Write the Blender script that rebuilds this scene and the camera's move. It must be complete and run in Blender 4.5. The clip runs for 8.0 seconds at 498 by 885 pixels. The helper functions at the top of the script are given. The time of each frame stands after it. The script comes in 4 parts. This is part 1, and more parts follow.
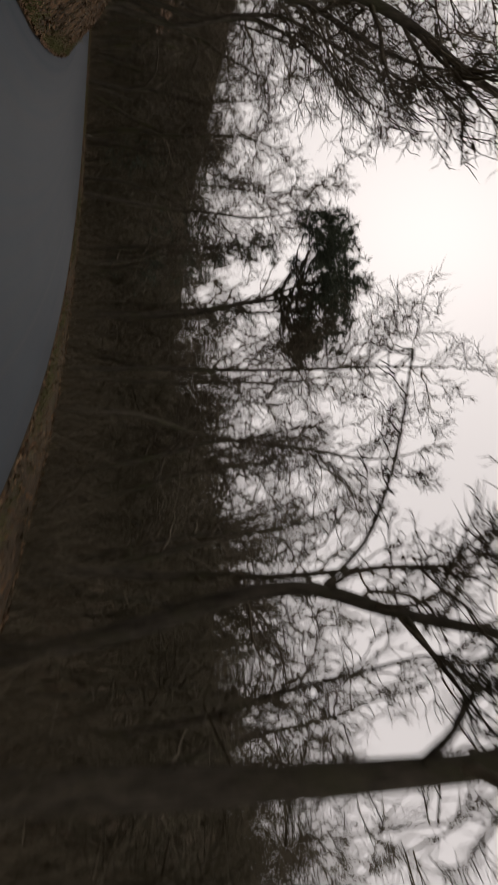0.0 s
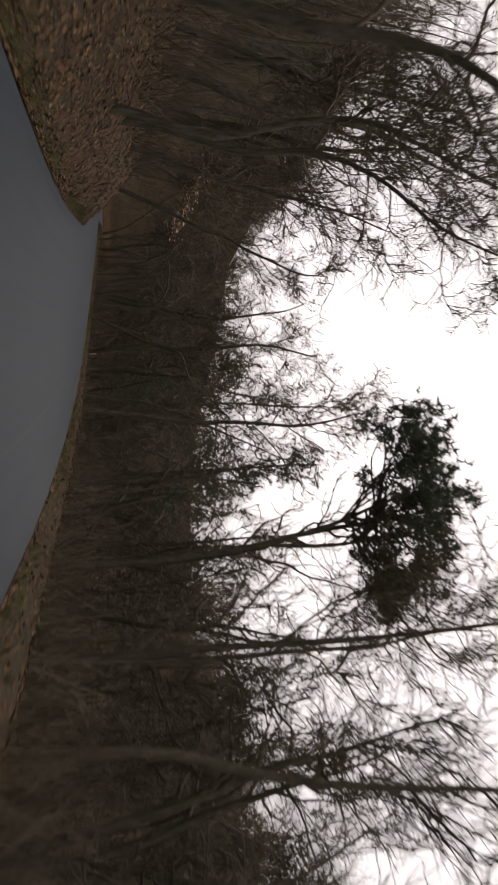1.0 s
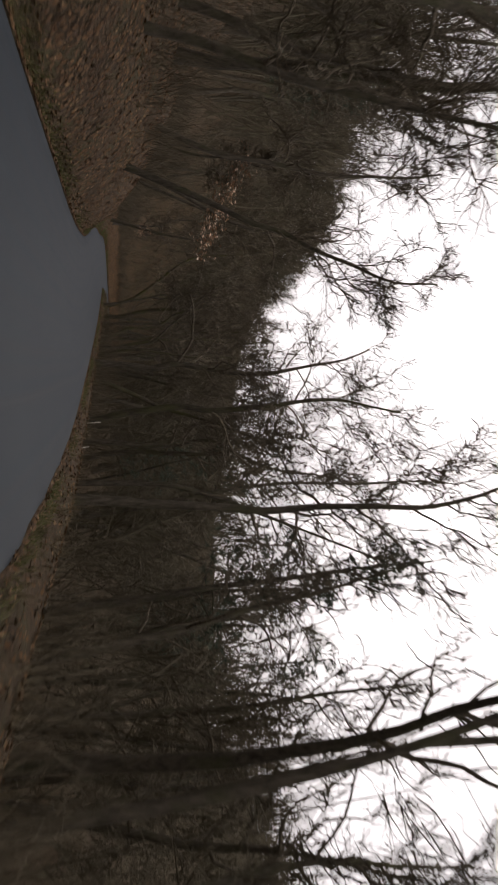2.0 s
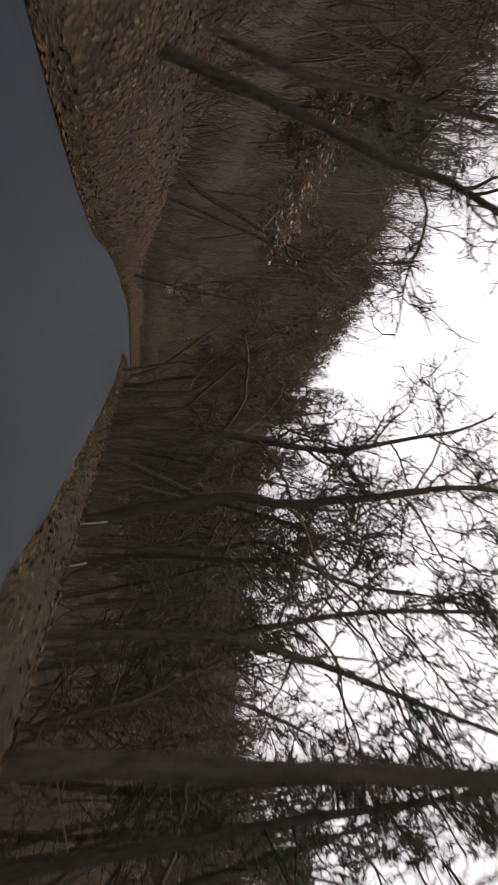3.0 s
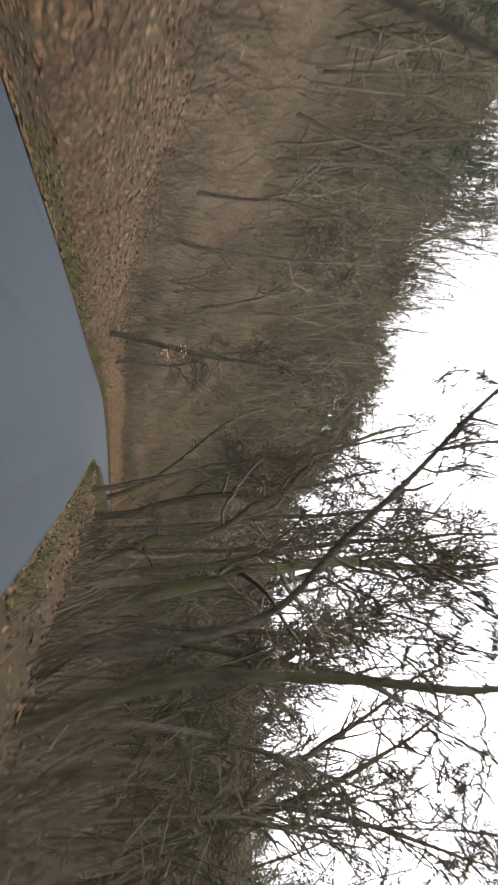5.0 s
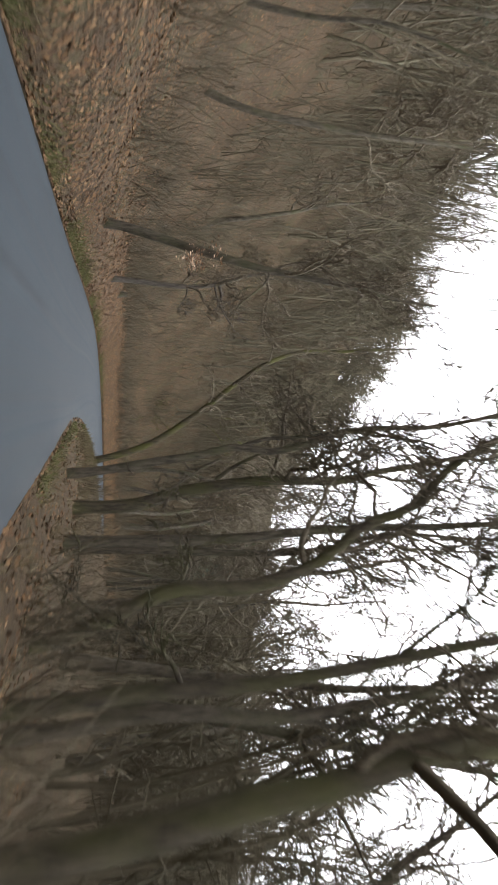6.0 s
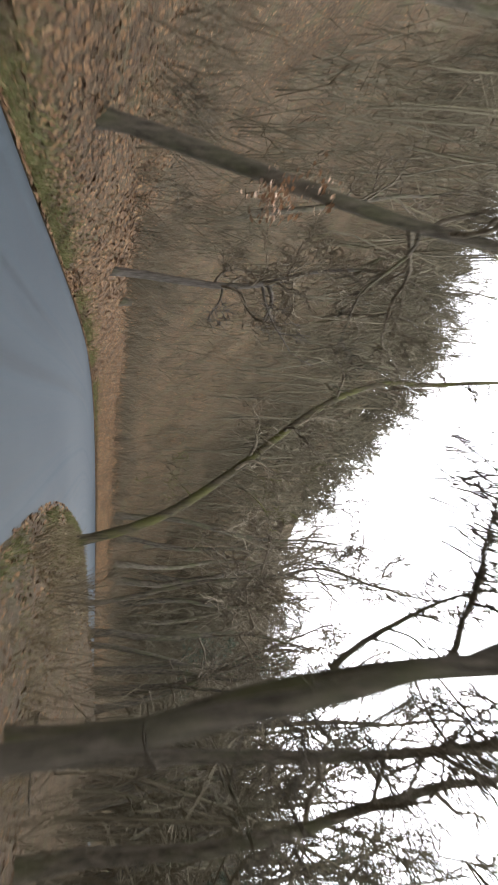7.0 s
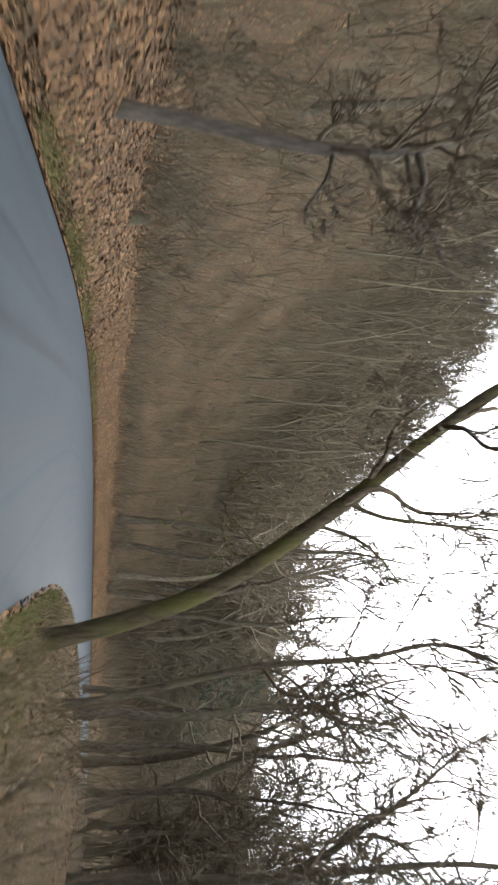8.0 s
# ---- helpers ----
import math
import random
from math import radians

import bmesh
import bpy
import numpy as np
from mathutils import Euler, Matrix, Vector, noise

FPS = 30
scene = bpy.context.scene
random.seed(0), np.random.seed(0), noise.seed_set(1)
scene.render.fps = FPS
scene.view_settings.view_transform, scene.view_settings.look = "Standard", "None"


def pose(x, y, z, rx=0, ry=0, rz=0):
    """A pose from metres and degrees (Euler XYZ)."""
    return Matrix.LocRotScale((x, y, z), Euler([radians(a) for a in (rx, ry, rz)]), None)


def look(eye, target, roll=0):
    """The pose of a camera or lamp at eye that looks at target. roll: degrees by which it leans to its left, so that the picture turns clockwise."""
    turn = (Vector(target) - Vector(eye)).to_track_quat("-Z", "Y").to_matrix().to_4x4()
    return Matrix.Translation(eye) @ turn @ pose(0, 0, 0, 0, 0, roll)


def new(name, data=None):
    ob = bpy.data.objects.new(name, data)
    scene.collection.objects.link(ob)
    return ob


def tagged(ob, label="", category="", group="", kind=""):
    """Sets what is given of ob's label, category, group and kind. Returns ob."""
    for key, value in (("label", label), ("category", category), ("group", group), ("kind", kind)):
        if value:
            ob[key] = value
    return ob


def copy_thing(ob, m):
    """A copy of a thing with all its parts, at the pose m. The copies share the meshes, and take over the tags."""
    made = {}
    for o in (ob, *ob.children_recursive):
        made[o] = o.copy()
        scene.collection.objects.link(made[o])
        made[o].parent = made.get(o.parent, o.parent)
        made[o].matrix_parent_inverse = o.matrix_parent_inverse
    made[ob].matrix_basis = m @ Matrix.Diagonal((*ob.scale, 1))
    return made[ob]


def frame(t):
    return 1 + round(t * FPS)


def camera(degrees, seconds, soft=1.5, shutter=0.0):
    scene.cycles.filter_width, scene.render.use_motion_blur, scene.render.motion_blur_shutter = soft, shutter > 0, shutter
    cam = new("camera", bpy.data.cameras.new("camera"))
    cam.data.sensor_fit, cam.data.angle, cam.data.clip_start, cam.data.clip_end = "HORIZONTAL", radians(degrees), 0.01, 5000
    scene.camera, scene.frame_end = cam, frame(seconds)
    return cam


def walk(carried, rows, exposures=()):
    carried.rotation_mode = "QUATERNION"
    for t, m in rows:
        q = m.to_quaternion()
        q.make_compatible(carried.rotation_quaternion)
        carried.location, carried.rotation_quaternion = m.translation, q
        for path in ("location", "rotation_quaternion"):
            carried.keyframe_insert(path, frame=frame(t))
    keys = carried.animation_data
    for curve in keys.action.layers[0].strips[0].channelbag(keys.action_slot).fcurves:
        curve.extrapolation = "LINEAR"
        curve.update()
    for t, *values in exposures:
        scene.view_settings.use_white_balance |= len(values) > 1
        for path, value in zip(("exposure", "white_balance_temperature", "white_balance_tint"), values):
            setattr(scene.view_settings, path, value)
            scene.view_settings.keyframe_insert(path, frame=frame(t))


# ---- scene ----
# The road is followed by car at about 42 km/h; the phone is held sideways, so the picture lies on its side.
cam = camera(40.1, 8.0, soft=1.8, shutter=0.35)
PATH = [
    (0, (-8.196, -66.322, 1.25), (-2.107, -58.667, 3.329), 90.0),
    (0.5, (-5.203, -61.572, 1.25), (-0.793, -52.854, 3.382), 90.68),
    (1, (-3.025, -56.034, 1.25), (0.138, -46.76, 3.25), 90.06),
    (1.5, (-0.853, -49.845, 1.25), (1.71, -40.381, 3.213), 88.44),
    (2, (0.695, -43.952, 1.25), (2.626, -34.317, 3.105), 88.36),
    (2.5, (1.651, -38.261, 1.25), (2.942, -28.493, 2.954), 89.36),
    (3, (2.117, -32.498, 1.25), (2.838, -22.653, 2.849), 90.06),
    (3.5, (2.127, -26.569, 1.25), (2.377, -16.696, 2.818), 89.99),
    (4, (1.915, -20.888, 1.25), (1.311, -11.033, 2.836), 89.17),
    (4.5, (1.68, -14.968, 1.25), (0.624, -5.179, 3.0), 88.55),
    (5, (1.192, -9.117, 1.25), (0.346, 0.671, 3.115), 88.57),
    (5.5, (0.488, -3.312, 1.25), (0.253, 6.498, 3.179), 89.15),
    (6, (-0.312, 2.519, 1.25), (-0.312, 12.332, 3.175), 90.1),
    (6.5, (-1.17, 8.398, 1.25), (-1.571, 18.217, 3.099), 91.33),
    (7, (-1.872, 14.236, 1.25), (-2.291, 24.032, 3.217), 91.58),
    (7.5, (-2.444, 20.034, 1.25), (-2.862, 29.838, 3.172), 93.07),
    (8, (-2.756, 25.842, 1.25), (-2.948, 35.651, 3.185), 92.42),
]
EXPOSURES = [(0.0, -1.85, 7000, 15), (0.5, -1.55, 7000, 16), (1.0, -1.2, 6950, 17), (1.5, -1.1, 6900, 17), (3.0, -0.93, 6600, 16),
             (3.5, 0.02, 6450, 14), (4.0, 0.52, 6350, 11), (4.5, 0.64, 6350, 10), (6.0, 0.65, 6300, 9), (6.5, 0.62, 6250, 8),
             (7.0, 0.9, 6250, 9), (8.0, 0.85, 6280, 9)]
walk(cam, [(t, look(e, g, r)) for t, e, g, r in PATH], EXPOSURES)

# ---------------------------------------------------------------- light: a white overcast winter sky
world = bpy.data.worlds.new("overcast_sky")
scene.world = world
world.use_nodes = True
wn = world.node_tree.nodes
wl = world.node_tree.links
wn.clear()
sky = wn.new("ShaderNodeTexSky")
sky.sky_type = "NISHITA"
sky.sun_disc = False
sky.sun_elevation = radians(28)
sky.sun_rotation = radians(20)
sky.air_density = 1.0
sky.dust_density = 6.0
hs = wn.new("ShaderNodeHueSaturation")
hs.inputs["Saturation"].default_value = 0.12
bg = wn.new("ShaderNodeBackground")
bg.inputs["Strength"].default_value = 0.1
even = wn.new("ShaderNodeMix")
even.data_type = "RGBA"
even.inputs[0].default_value = 0.85
even.inputs[7].default_value = (27.0, 26.8, 27.4, 1)
wo = wn.new("ShaderNodeOutputWorld")
wl.new(sky.outputs[0], hs.inputs["Color"])
wl.new(hs.outputs[0], even.inputs[6])
wl.new(even.outputs[2], bg.inputs[0])
wl.new(bg.outputs[0], wo.inputs[0])

sun = new("sun", bpy.data.lights.new("sun", "SUN"))
sun.data.energy = 0.6
sun.data.angle = radians(25)
sun.data.color = (1.0, 0.96, 0.9)
sun.matrix_world = look((20, 55, 31), (0, 0, 0))


# ---------------------------------------------------------------- materials
def material(name, rough=0.9):
    m = bpy.data.materials.new(name)
    m.use_nodes = True
    b = m.node_tree.nodes["Principled BSDF"]
    b.inputs["Roughness"].default_value = rough
    b.inputs["Specular IOR Level"].default_value = 0.18
    return m, m.node_tree.nodes, m.node_tree.links, b


def ramp_of(nodes, stops):
    r = nodes.new("ShaderNodeValToRGB")
    r.color_ramp.elements[0].position, r.color_ramp.elements[0].color = stops[0][0], (*stops[0][1], 1)
    r.color_ramp.elements[1].position, r.color_ramp.elements[1].color = stops[-1][0], (*stops[-1][1], 1)
    for p, c in stops[1:-1]:
        e = r.color_ramp.elements.new(p)
        e.color = (*c, 1)
    return r


def noise_of(nodes, links, coords, scale, detail=4.0, rough=0.55, stretch=None):
    n = nodes.new("ShaderNodeTexNoise")
    n.inputs["Scale"].default_value = scale
    n.inputs["Detail"].default_value = detail
    n.inputs["Roughness"].default_value = rough
    if stretch:
        mp = nodes.new("ShaderNodeMapping")
        mp.inputs["Scale"].default_value = stretch
        links.new(coords, mp.inputs[0])
        coords = mp.outputs[0]
    links.new(coords, n.inputs["Vector"])
    return n.outputs["Fac"]


def mixed(nodes, links, fac, a, b, kind="MIX"):
    m = nodes.new("ShaderNodeMix")
    m.data_type, m.blend_type = "RGBA", kind
    for socket, v in ((m.inputs[0], fac), (m.inputs[6], a), (m.inputs[7], b)):
        if isinstance(v, (int, float)):
            socket.default_value = v
        elif isinstance(v, tuple):
            socket.default_value = (*v, 1)
        else:
            links.new(v, socket)
    return m.outputs[2]


def bump(nodes, links, b, height, strength, distance):
    u = nodes.new("ShaderNodeBump")
    u.inputs["Strength"].default_value = strength
    u.inputs["Distance"].default_value = distance
    links.new(height, u.inputs["Height"])
    links.new(u.outputs[0], b.inputs["Normal"])


def bark_material(name, dark, light, moss, moss_from, moss_to):
    m, n, l, b = material(name, 0.92)
    tc = n.new("ShaderNodeTexCoord").outputs["Object"]
    grain = noise_of(n, l, tc, 11.0, 6, 0.7, (1, 1, 0.2))
    col = ramp_of(n, [(0.36, dark), (0.64, light)])
    l.new(grain, col.inputs[0])
    patch = noise_of(n, l, tc, 1.1, 5, 0.6, (1, 1, 0.5))
    mr = n.new("ShaderNodeMapRange")
    mr.inputs[1].default_value, mr.inputs[2].default_value = moss_from, moss_to
    l.new(patch, mr.inputs[0])
    oi = n.new("ShaderNodeObjectInfo")
    tint = ramp_of(n, [(0.0, (0.72, 0.70, 0.68)), (1.0, (1.15, 1.12, 1.08))])
    l.new(oi.outputs["Random"], tint.inputs[0])
    c = mixed(n, l, mr.outputs[0], col.outputs[0], moss)
    l.new(mixed(n, l, 1.0, c, tint.outputs[0], "MULTIPLY"), b.inputs["Base Color"])
    bump(n, l, b, grain, 1.0, 0.05)
    return m


BARK = bark_material("bark", (0.044, 0.039, 0.029), (0.134, 0.118, 0.093), (0.084, 0.088, 0.044), 0.48, 0.75)
MOSSY = bark_material("mossy_bark", (0.043, 0.037, 0.029), (0.121, 0.106, 0.077), (0.090, 0.093, 0.039), 0.42, 0.7)
GREEN_BARK = bark_material("moss_covered_bark", (0.041, 0.037, 0.023), (0.115, 0.098, 0.066), (0.102, 0.107, 0.030), 0.44, 0.66)
TWIG = bark_material("twig_bark", (0.079, 0.068, 0.051), (0.223, 0.192, 0.142), (0.150, 0.148, 0.079), 0.6, 0.8)
PALE_BARK = bark_material("pale_bark", (0.055, 0.049, 0.044), (0.147, 0.133, 0.116), (0.074, 0.078, 0.044), 0.5, 0.75)
# paler, low-contrast copy of the bark: haze is put into the colour
HAZED_BARK = bark_material("hazed_bark", (0.105, 0.092, 0.064), (0.155, 0.135, 0.094), (0.125, 0.118, 0.076), 0.45, 0.75)


def leaf_material(name, stops, rough=0.75, patches=0.9, darkest=0.55):
    m, n, l, b = material(name, rough)
    g = n.new("ShaderNodeNewGeometry")
    col = ramp_of(n, stops)
    l.new(g.outputs["Random Per Island"], col.inputs[0])
    tc = n.new("ShaderNodeTexCoord").outputs["Object"]
    v = noise_of(n, l, tc, patches, 5, 0.65)
    shade = ramp_of(n, [(0.34, (darkest,) * 3), (0.5, (0.97, 0.97, 0.96)), (0.66, (1.18 - 0.1 * darkest,) * 3)])
    l.new(v, shade.inputs[0])
    l.new(mixed(n, l, 1.0, col.outputs[0], shade.outputs[0], "MULTIPLY"), b.inputs["Base Color"])
    return m


LITTER_LEAF = leaf_material("fallen_leaf", [(0.0, (0.074, 0.040, 0.018)), (0.3, (0.110, 0.058, 0.025)), (0.65, (0.146, 0.080, 0.035)),
                                            (0.9, (0.185, 0.108, 0.050)), (1.0, (0.252, 0.163, 0.084))])
HELD_LEAF = leaf_material("held_leaf", [(0.0, (0.40, 0.25, 0.16)), (0.5, (0.55, 0.38, 0.26)), (1.0, (0.70, 0.55, 0.42))], 0.75, 2.0, 0.8)
NEEDLE = leaf_material("needle", [(0.0, (0.055, 0.068, 0.05)), (0.6, (0.09, 0.108, 0.076)), (1.0, (0.14, 0.158, 0.105))])
GRASS = leaf_material("grass_blade", [(0.0, (0.082, 0.092, 0.031)), (0.5, (0.127, 0.138, 0.051)), (1.0, (0.193, 0.164, 0.082))])
DRY_GRASS = leaf_material("dry_grass_blade", [(0.0, (0.090, 0.070, 0.037)), (0.5, (0.156, 0.123, 0.070)), (1.0, (0.238, 0.197, 0.123))])
# brown scrub; its narrow tone range has the hillside haze painted in
BRUSH = leaf_material("brush_stem", [(0.0, (0.072, 0.059, 0.039)), (0.5, (0.108, 0.09, 0.06)), (1.0, (0.142, 0.12, 0.082))], 0.85, 0.3, 0.86)

# stem tones kept close to the forest floor's, painting in haze between the trees
HAZED_STEM = leaf_material("hazed_stem", [(0.0, (0.08, 0.07, 0.047)), (0.7, (0.105, 0.092, 0.062)), (1.0, (0.122, 0.107, 0.073))], 0.92, 0.3, 0.86)

m, n, l, b = material("forest_floor", 0.95)
tc = n.new("ShaderNodeTexCoord").outputs["Object"]
fine = noise_of(n, l, tc, 7.0, 8, 0.75)
broad = noise_of(n, l, tc, 0.35, 5, 0.6)
col = ramp_of(n, [(0.32, (0.036, 0.026, 0.016)), (0.5, (0.084, 0.062, 0.038)), (0.68, (0.134, 0.102, 0.065))])
l.new(fine, col.inputs[0])
wide = ramp_of(n, [(0.35, (0.70, 0.66, 0.60)), (0.65, (1.08, 1.0, 0.95))])
l.new(broad, wide.inputs[0])
damp = noise_of(n, l, tc, 0.9, 4, 0.6)
mossy = n.new("ShaderNodeMapRange")
mossy.inputs[1].default_value, mossy.inputs[2].default_value, mossy.inputs[4].default_value = 0.50, 0.70, 0.55
l.new(damp, mossy.inputs[0])
c = mixed(n, l, 1.0, col.outputs[0], wide.outputs[0], "MULTIPLY")
l.new(mixed(n, l, mossy.outputs[0], c, (0.078, 0.078, 0.036)), b.inputs["Base Color"])
bump(n, l, b, fine, 0.9, 0.08)
FLOOR = m

m, n, l, b = material("damp_asphalt", 0.5)
tc = n.new("ShaderNodeTexCoord")
grit = noise_of(n, l, tc.outputs["Object"], 60.0, 5, 0.7)
col = ramp_of(n, [(0.3, (0.022, 0.030, 0.037)), (0.7, (0.040, 0.052, 0.064))])
l.new(grit, col.inputs[0])
lanes = noise_of(n, l, tc.outputs["UV"], 3.0, 2, 0.5, (1.3, 0.0008, 1))
tracks = ramp_of(n, [(0.38, (0.66, 0.68, 0.70)), (0.5, (0.98, 0.98, 0.98)), (0.62, (1.16, 1.16, 1.14))])
l.new(lanes, tracks.inputs[0])
patchy = noise_of(n, l, tc.outputs["Object"], 0.5, 5, 0.6)
stains = ramp_of(n, [(0.35, (0.94, 0.94, 0.95)), (0.65, (1.04, 1.04, 1.03))])
l.new(patchy, stains.inputs[0])
c = mixed(n, l, 1.0, col.outputs[0], tracks.outputs[0], "MULTIPLY")
l.new(mixed(n, l, 1.0, c, stains.outputs[0], "MULTIPLY"), b.inputs["Base Color"])
wet = n.new("ShaderNodeMapRange")
wet.inputs[3].default_value, wet.inputs[4].default_value = 0.5, 0.85
l.new(lanes, wet.inputs[0])
l.new(wet.outputs[0], b.inputs["Roughness"])
b.inputs["Specular IOR Level"].default_value = 0.22
bump(n, l, b, grit, 0.25, 0.006)
ASPHALT = m

m, n, l, b = material("weathered_stake", 0.8)
tc = n.new("ShaderNodeTexCoord").outputs["Object"]
grain = noise_of(n, l, tc, 40.0, 4, 0.6, (1, 1, 0.08))
col = ramp_of(n, [(0.3, (0.38, 0.34, 0.28)), (0.7, (0.62, 0.58, 0.50))])
l.new(grain, col.inputs[0])
l.new(col.outputs[0], b.inputs["Base Color"])
bump(n, l, b, grain, 0.4, 0.004)
STAKE = m

m, n, l, b = material("cut_wood", 0.85)
tc = n.new("ShaderNodeTexCoord").outputs["Object"]
grain = noise_of(n, l, tc, 14.0, 4, 0.6)
col = ramp_of(n, [(0.3, (0.16, 0.12, 0.08)), (0.7, (0.34, 0.27, 0.19))])
l.new(grain, col.inputs[0])
l.new(col.outputs[0], b.inputs["Base Color"])
CUT_WOOD = m


# ---------------------------------------------------------------- the lie of the land
def smooth_line(stops):
    """A smooth curve x(y) through a few stops."""
    ys = np.array([s[0] for s in stops], float)
    xs = np.array([s[1] for s in stops], float)
    slope = np.gradient(xs, ys)

    def at(y):
        y = np.asarray(y, float)
        i = np.clip(np.searchsorted(ys, y) - 1, 0, len(ys) - 2)
        h = ys[i + 1] - ys[i]
        s = np.clip((y - ys[i]) / h, 0, 1)
        v = ((2 * s**3 - 3 * s**2 + 1) * xs[i] + (s**3 - 2 * s**2 + s) * h * slope[i]
             + (3 * s**2 - 2 * s**3) * xs[i + 1] + (s**3 - s**2) * h * slope[i + 1])
        return v + np.where(y < ys[0], (y - ys[0]) * slope[0], 0) + np.where(y > ys[-1], (y - ys[-1]) * slope[-1], 0)
    return at


LEFT = smooth_line([(-130, -70), (-100, -37.5), (-80, -21.5), (-66, -12.2), (-54, -6.8), (-43, -4.2), (-35, -3.1), (-28, -2.55), (-21, -2.1),
                    (-14, -2.25), (-4, -3.6), (8, -4.9), (22, -5.8), (36, -7.0), (48, -7.4), (60, -5.8), (72, -0.5),
                    (82, 8.5), (92, 23), (104, 50), (125, 120), (200, 400)])
RIGHT = smooth_line([(-130, -61), (-100, -29.5), (-80, -13.6), (-66, -5.0), (-57, -0.9), (-47, 2.0), (-39, 3.3), (-32, 3.9), (-25, 4.0),
                     (-17, 3.5), (-7, 2.7), (5, 1.5), (16, 0.1), (24, -0.95), (31, -0.95), (37, -0.3), (44, 0.9), (51, 3.2),
                     (58, 7.0), (66, 14), (76, 29), (90, 62), (112, 125), (187, 400)])


def bumps(x, y):
    return (0.5 * np.sin(0.31 * x + 0.6) * np.cos(0.27 * y + 0.4) + 0.32 * np.sin(0.83 * x - 0.61 * y)
            + 0.2 * np.sin(1.7 * x + 0.9 * y + 1.0) * np.cos(1.3 * y - 0.5 * x))


def land(x, y):
    """Height of the woodland ground at x, y; the road lies at height 0."""
    x, y = np.asarray(x, float), np.asarray(y, float)
    xl, xr = LEFT(y), RIGHT(y)
    lean_l = np.maximum(1 / np.sqrt(1 + ((LEFT(y + 0.5) - LEFT(y - 0.5)) ** 2)), 0.45)
    lean_r = 1 / np.sqrt(1 + ((RIGHT(y + 0.5) - RIGHT(y - 0.5)) ** 2))
    dl = np.maximum(xl - x, 0) * lean_l
    dr = np.maximum(x - xr, 0) * lean_r
    amp = np.interp(y, [-70, -45, -30, -15, 0, 12, 24, 40, 70], [0.8, 1.0, 1.2, 1.7, 1.9, 1.3, 0.75, 0.9, 0.8])
    rise = 0.36 * dl + np.interp(y, [-60, -35, 42, 62], [0.29, 0.40, 0.40, 0.29]) * np.maximum(dl - 6, 0)
    top = 0.36 * 75 + np.interp(y, [-60, -35, 42, 62], [0.29, 0.40, 0.40, 0.29]) * 69
    rise = rise + np.interp(y, [-60, -42], [0.18, 0.0]) * np.clip(dl - 6, 0, 40)
    rise = np.where(dl > 75, top + 26 * (1 - np.exp(-(dl - 75) / 40)), rise)
    rise = rise * (1 + np.clip((dl - 8) / 30, 0, 1) * (0.10 * np.sin(0.071 * y + 0.02 * x + 0.8) + 0.07 * np.sin(0.19 * y - 0.05 * x)))
    hump = 24 * np.exp(-((x + 25) ** 2 + (y - 82) ** 2) / (2 * 30.0 ** 2)) * np.clip((dl - 4) / 22, 0, 1)
    rise = rise + hump + 7 * np.exp(-((x + 46) ** 2 + (y - 58) ** 2) / (2 * 12.0 ** 2))
    hl = amp * (1 - np.exp(-np.maximum(dl - 0.15, 0) / 1.3)) + rise + 0.22 * bumps(x, y) * np.clip((dl - 0.8) / 3, 0, 1)
    steep = np.interp(y, [-70, -28, -20, -6, 5, 22, 60], [0.30, 0.30, 0.45, 0.45, 0.30, 0.08, 0.08])
    fall = 0.10 * (1 - np.exp(-dr / 0.5)) - steep * np.clip(dr - 1.2, 0, 11)
    inner = np.clip((y - 33) / 10, 0, 1) * np.clip((72 - y) / 10, 0, 1)
    fall = fall + 0.9 * inner * np.clip((dr - 2.2) / 3.5, 0, 1)
    climb = 0.31 * np.clip(dr - 38, 0, 130) * (1 + 0.12 * np.sin(0.06 * y + 0.03 * x) + 0.06 * np.sin(0.17 * y))
    hr = fall + climb + 0.16 * bumps(x, y) * np.clip((dr - 0.8) / 3, 0, 1)
    away = np.clip((np.hypot(x - 10, y - 18) - 98) / 90, 0, 1)
    keep_up = 1 - away * away * (3 - 2 * away)
    ring = np.hypot(x - 10, y - 10)
    ridge = np.interp(ring, [42, 60, 100, 150, 175, 260], [0, 4, 21.5, 30, 30, 0]) * (1 + 0.07 * np.sin(0.05 * y + 0.04 * x) + 0.04 * np.sin(0.13 * y - 0.08 * x))
    dip = 1 - 0.22 * np.clip((x + 12) / 18, 0, 1) * np.clip((y - 85) / 25, 0, 1) * np.clip((80 - x) / 25, 0, 1)
    hl = np.where(dl > 12, dip * np.maximum(hl * keep_up, ridge * np.clip((dl - 12) / 25, 0, 1)), hl)
    hr = np.where(dr > 25, np.maximum(fall + climb * keep_up, ridge * np.clip((dr - 25) / 18, 0, 1) + fall * 0.3) + hr - fall - climb, hr)
    on_road = (x < xl) * hl + (x > xr) * hr
    return np.where((x >= xl) & (x <= xr), -0.07, on_road - 0.01)


def mesh_object(name, verts, faces, mat, smooth=True, parent=None):
    me = bpy.data.meshes.new(name)
    me.from_pydata(verts, [], faces)
    me.materials.append(mat)
    if smooth:
        me.shade_smooth()
    ob = new(name, me)
    if parent:
        ob.parent = parent
    return ob


def part(name, verts, faces, mat, parent, label=""):
    ob = mesh_object(name, verts, faces, mat, True, parent)
    if label:
        tagged(ob, label)
    return ob


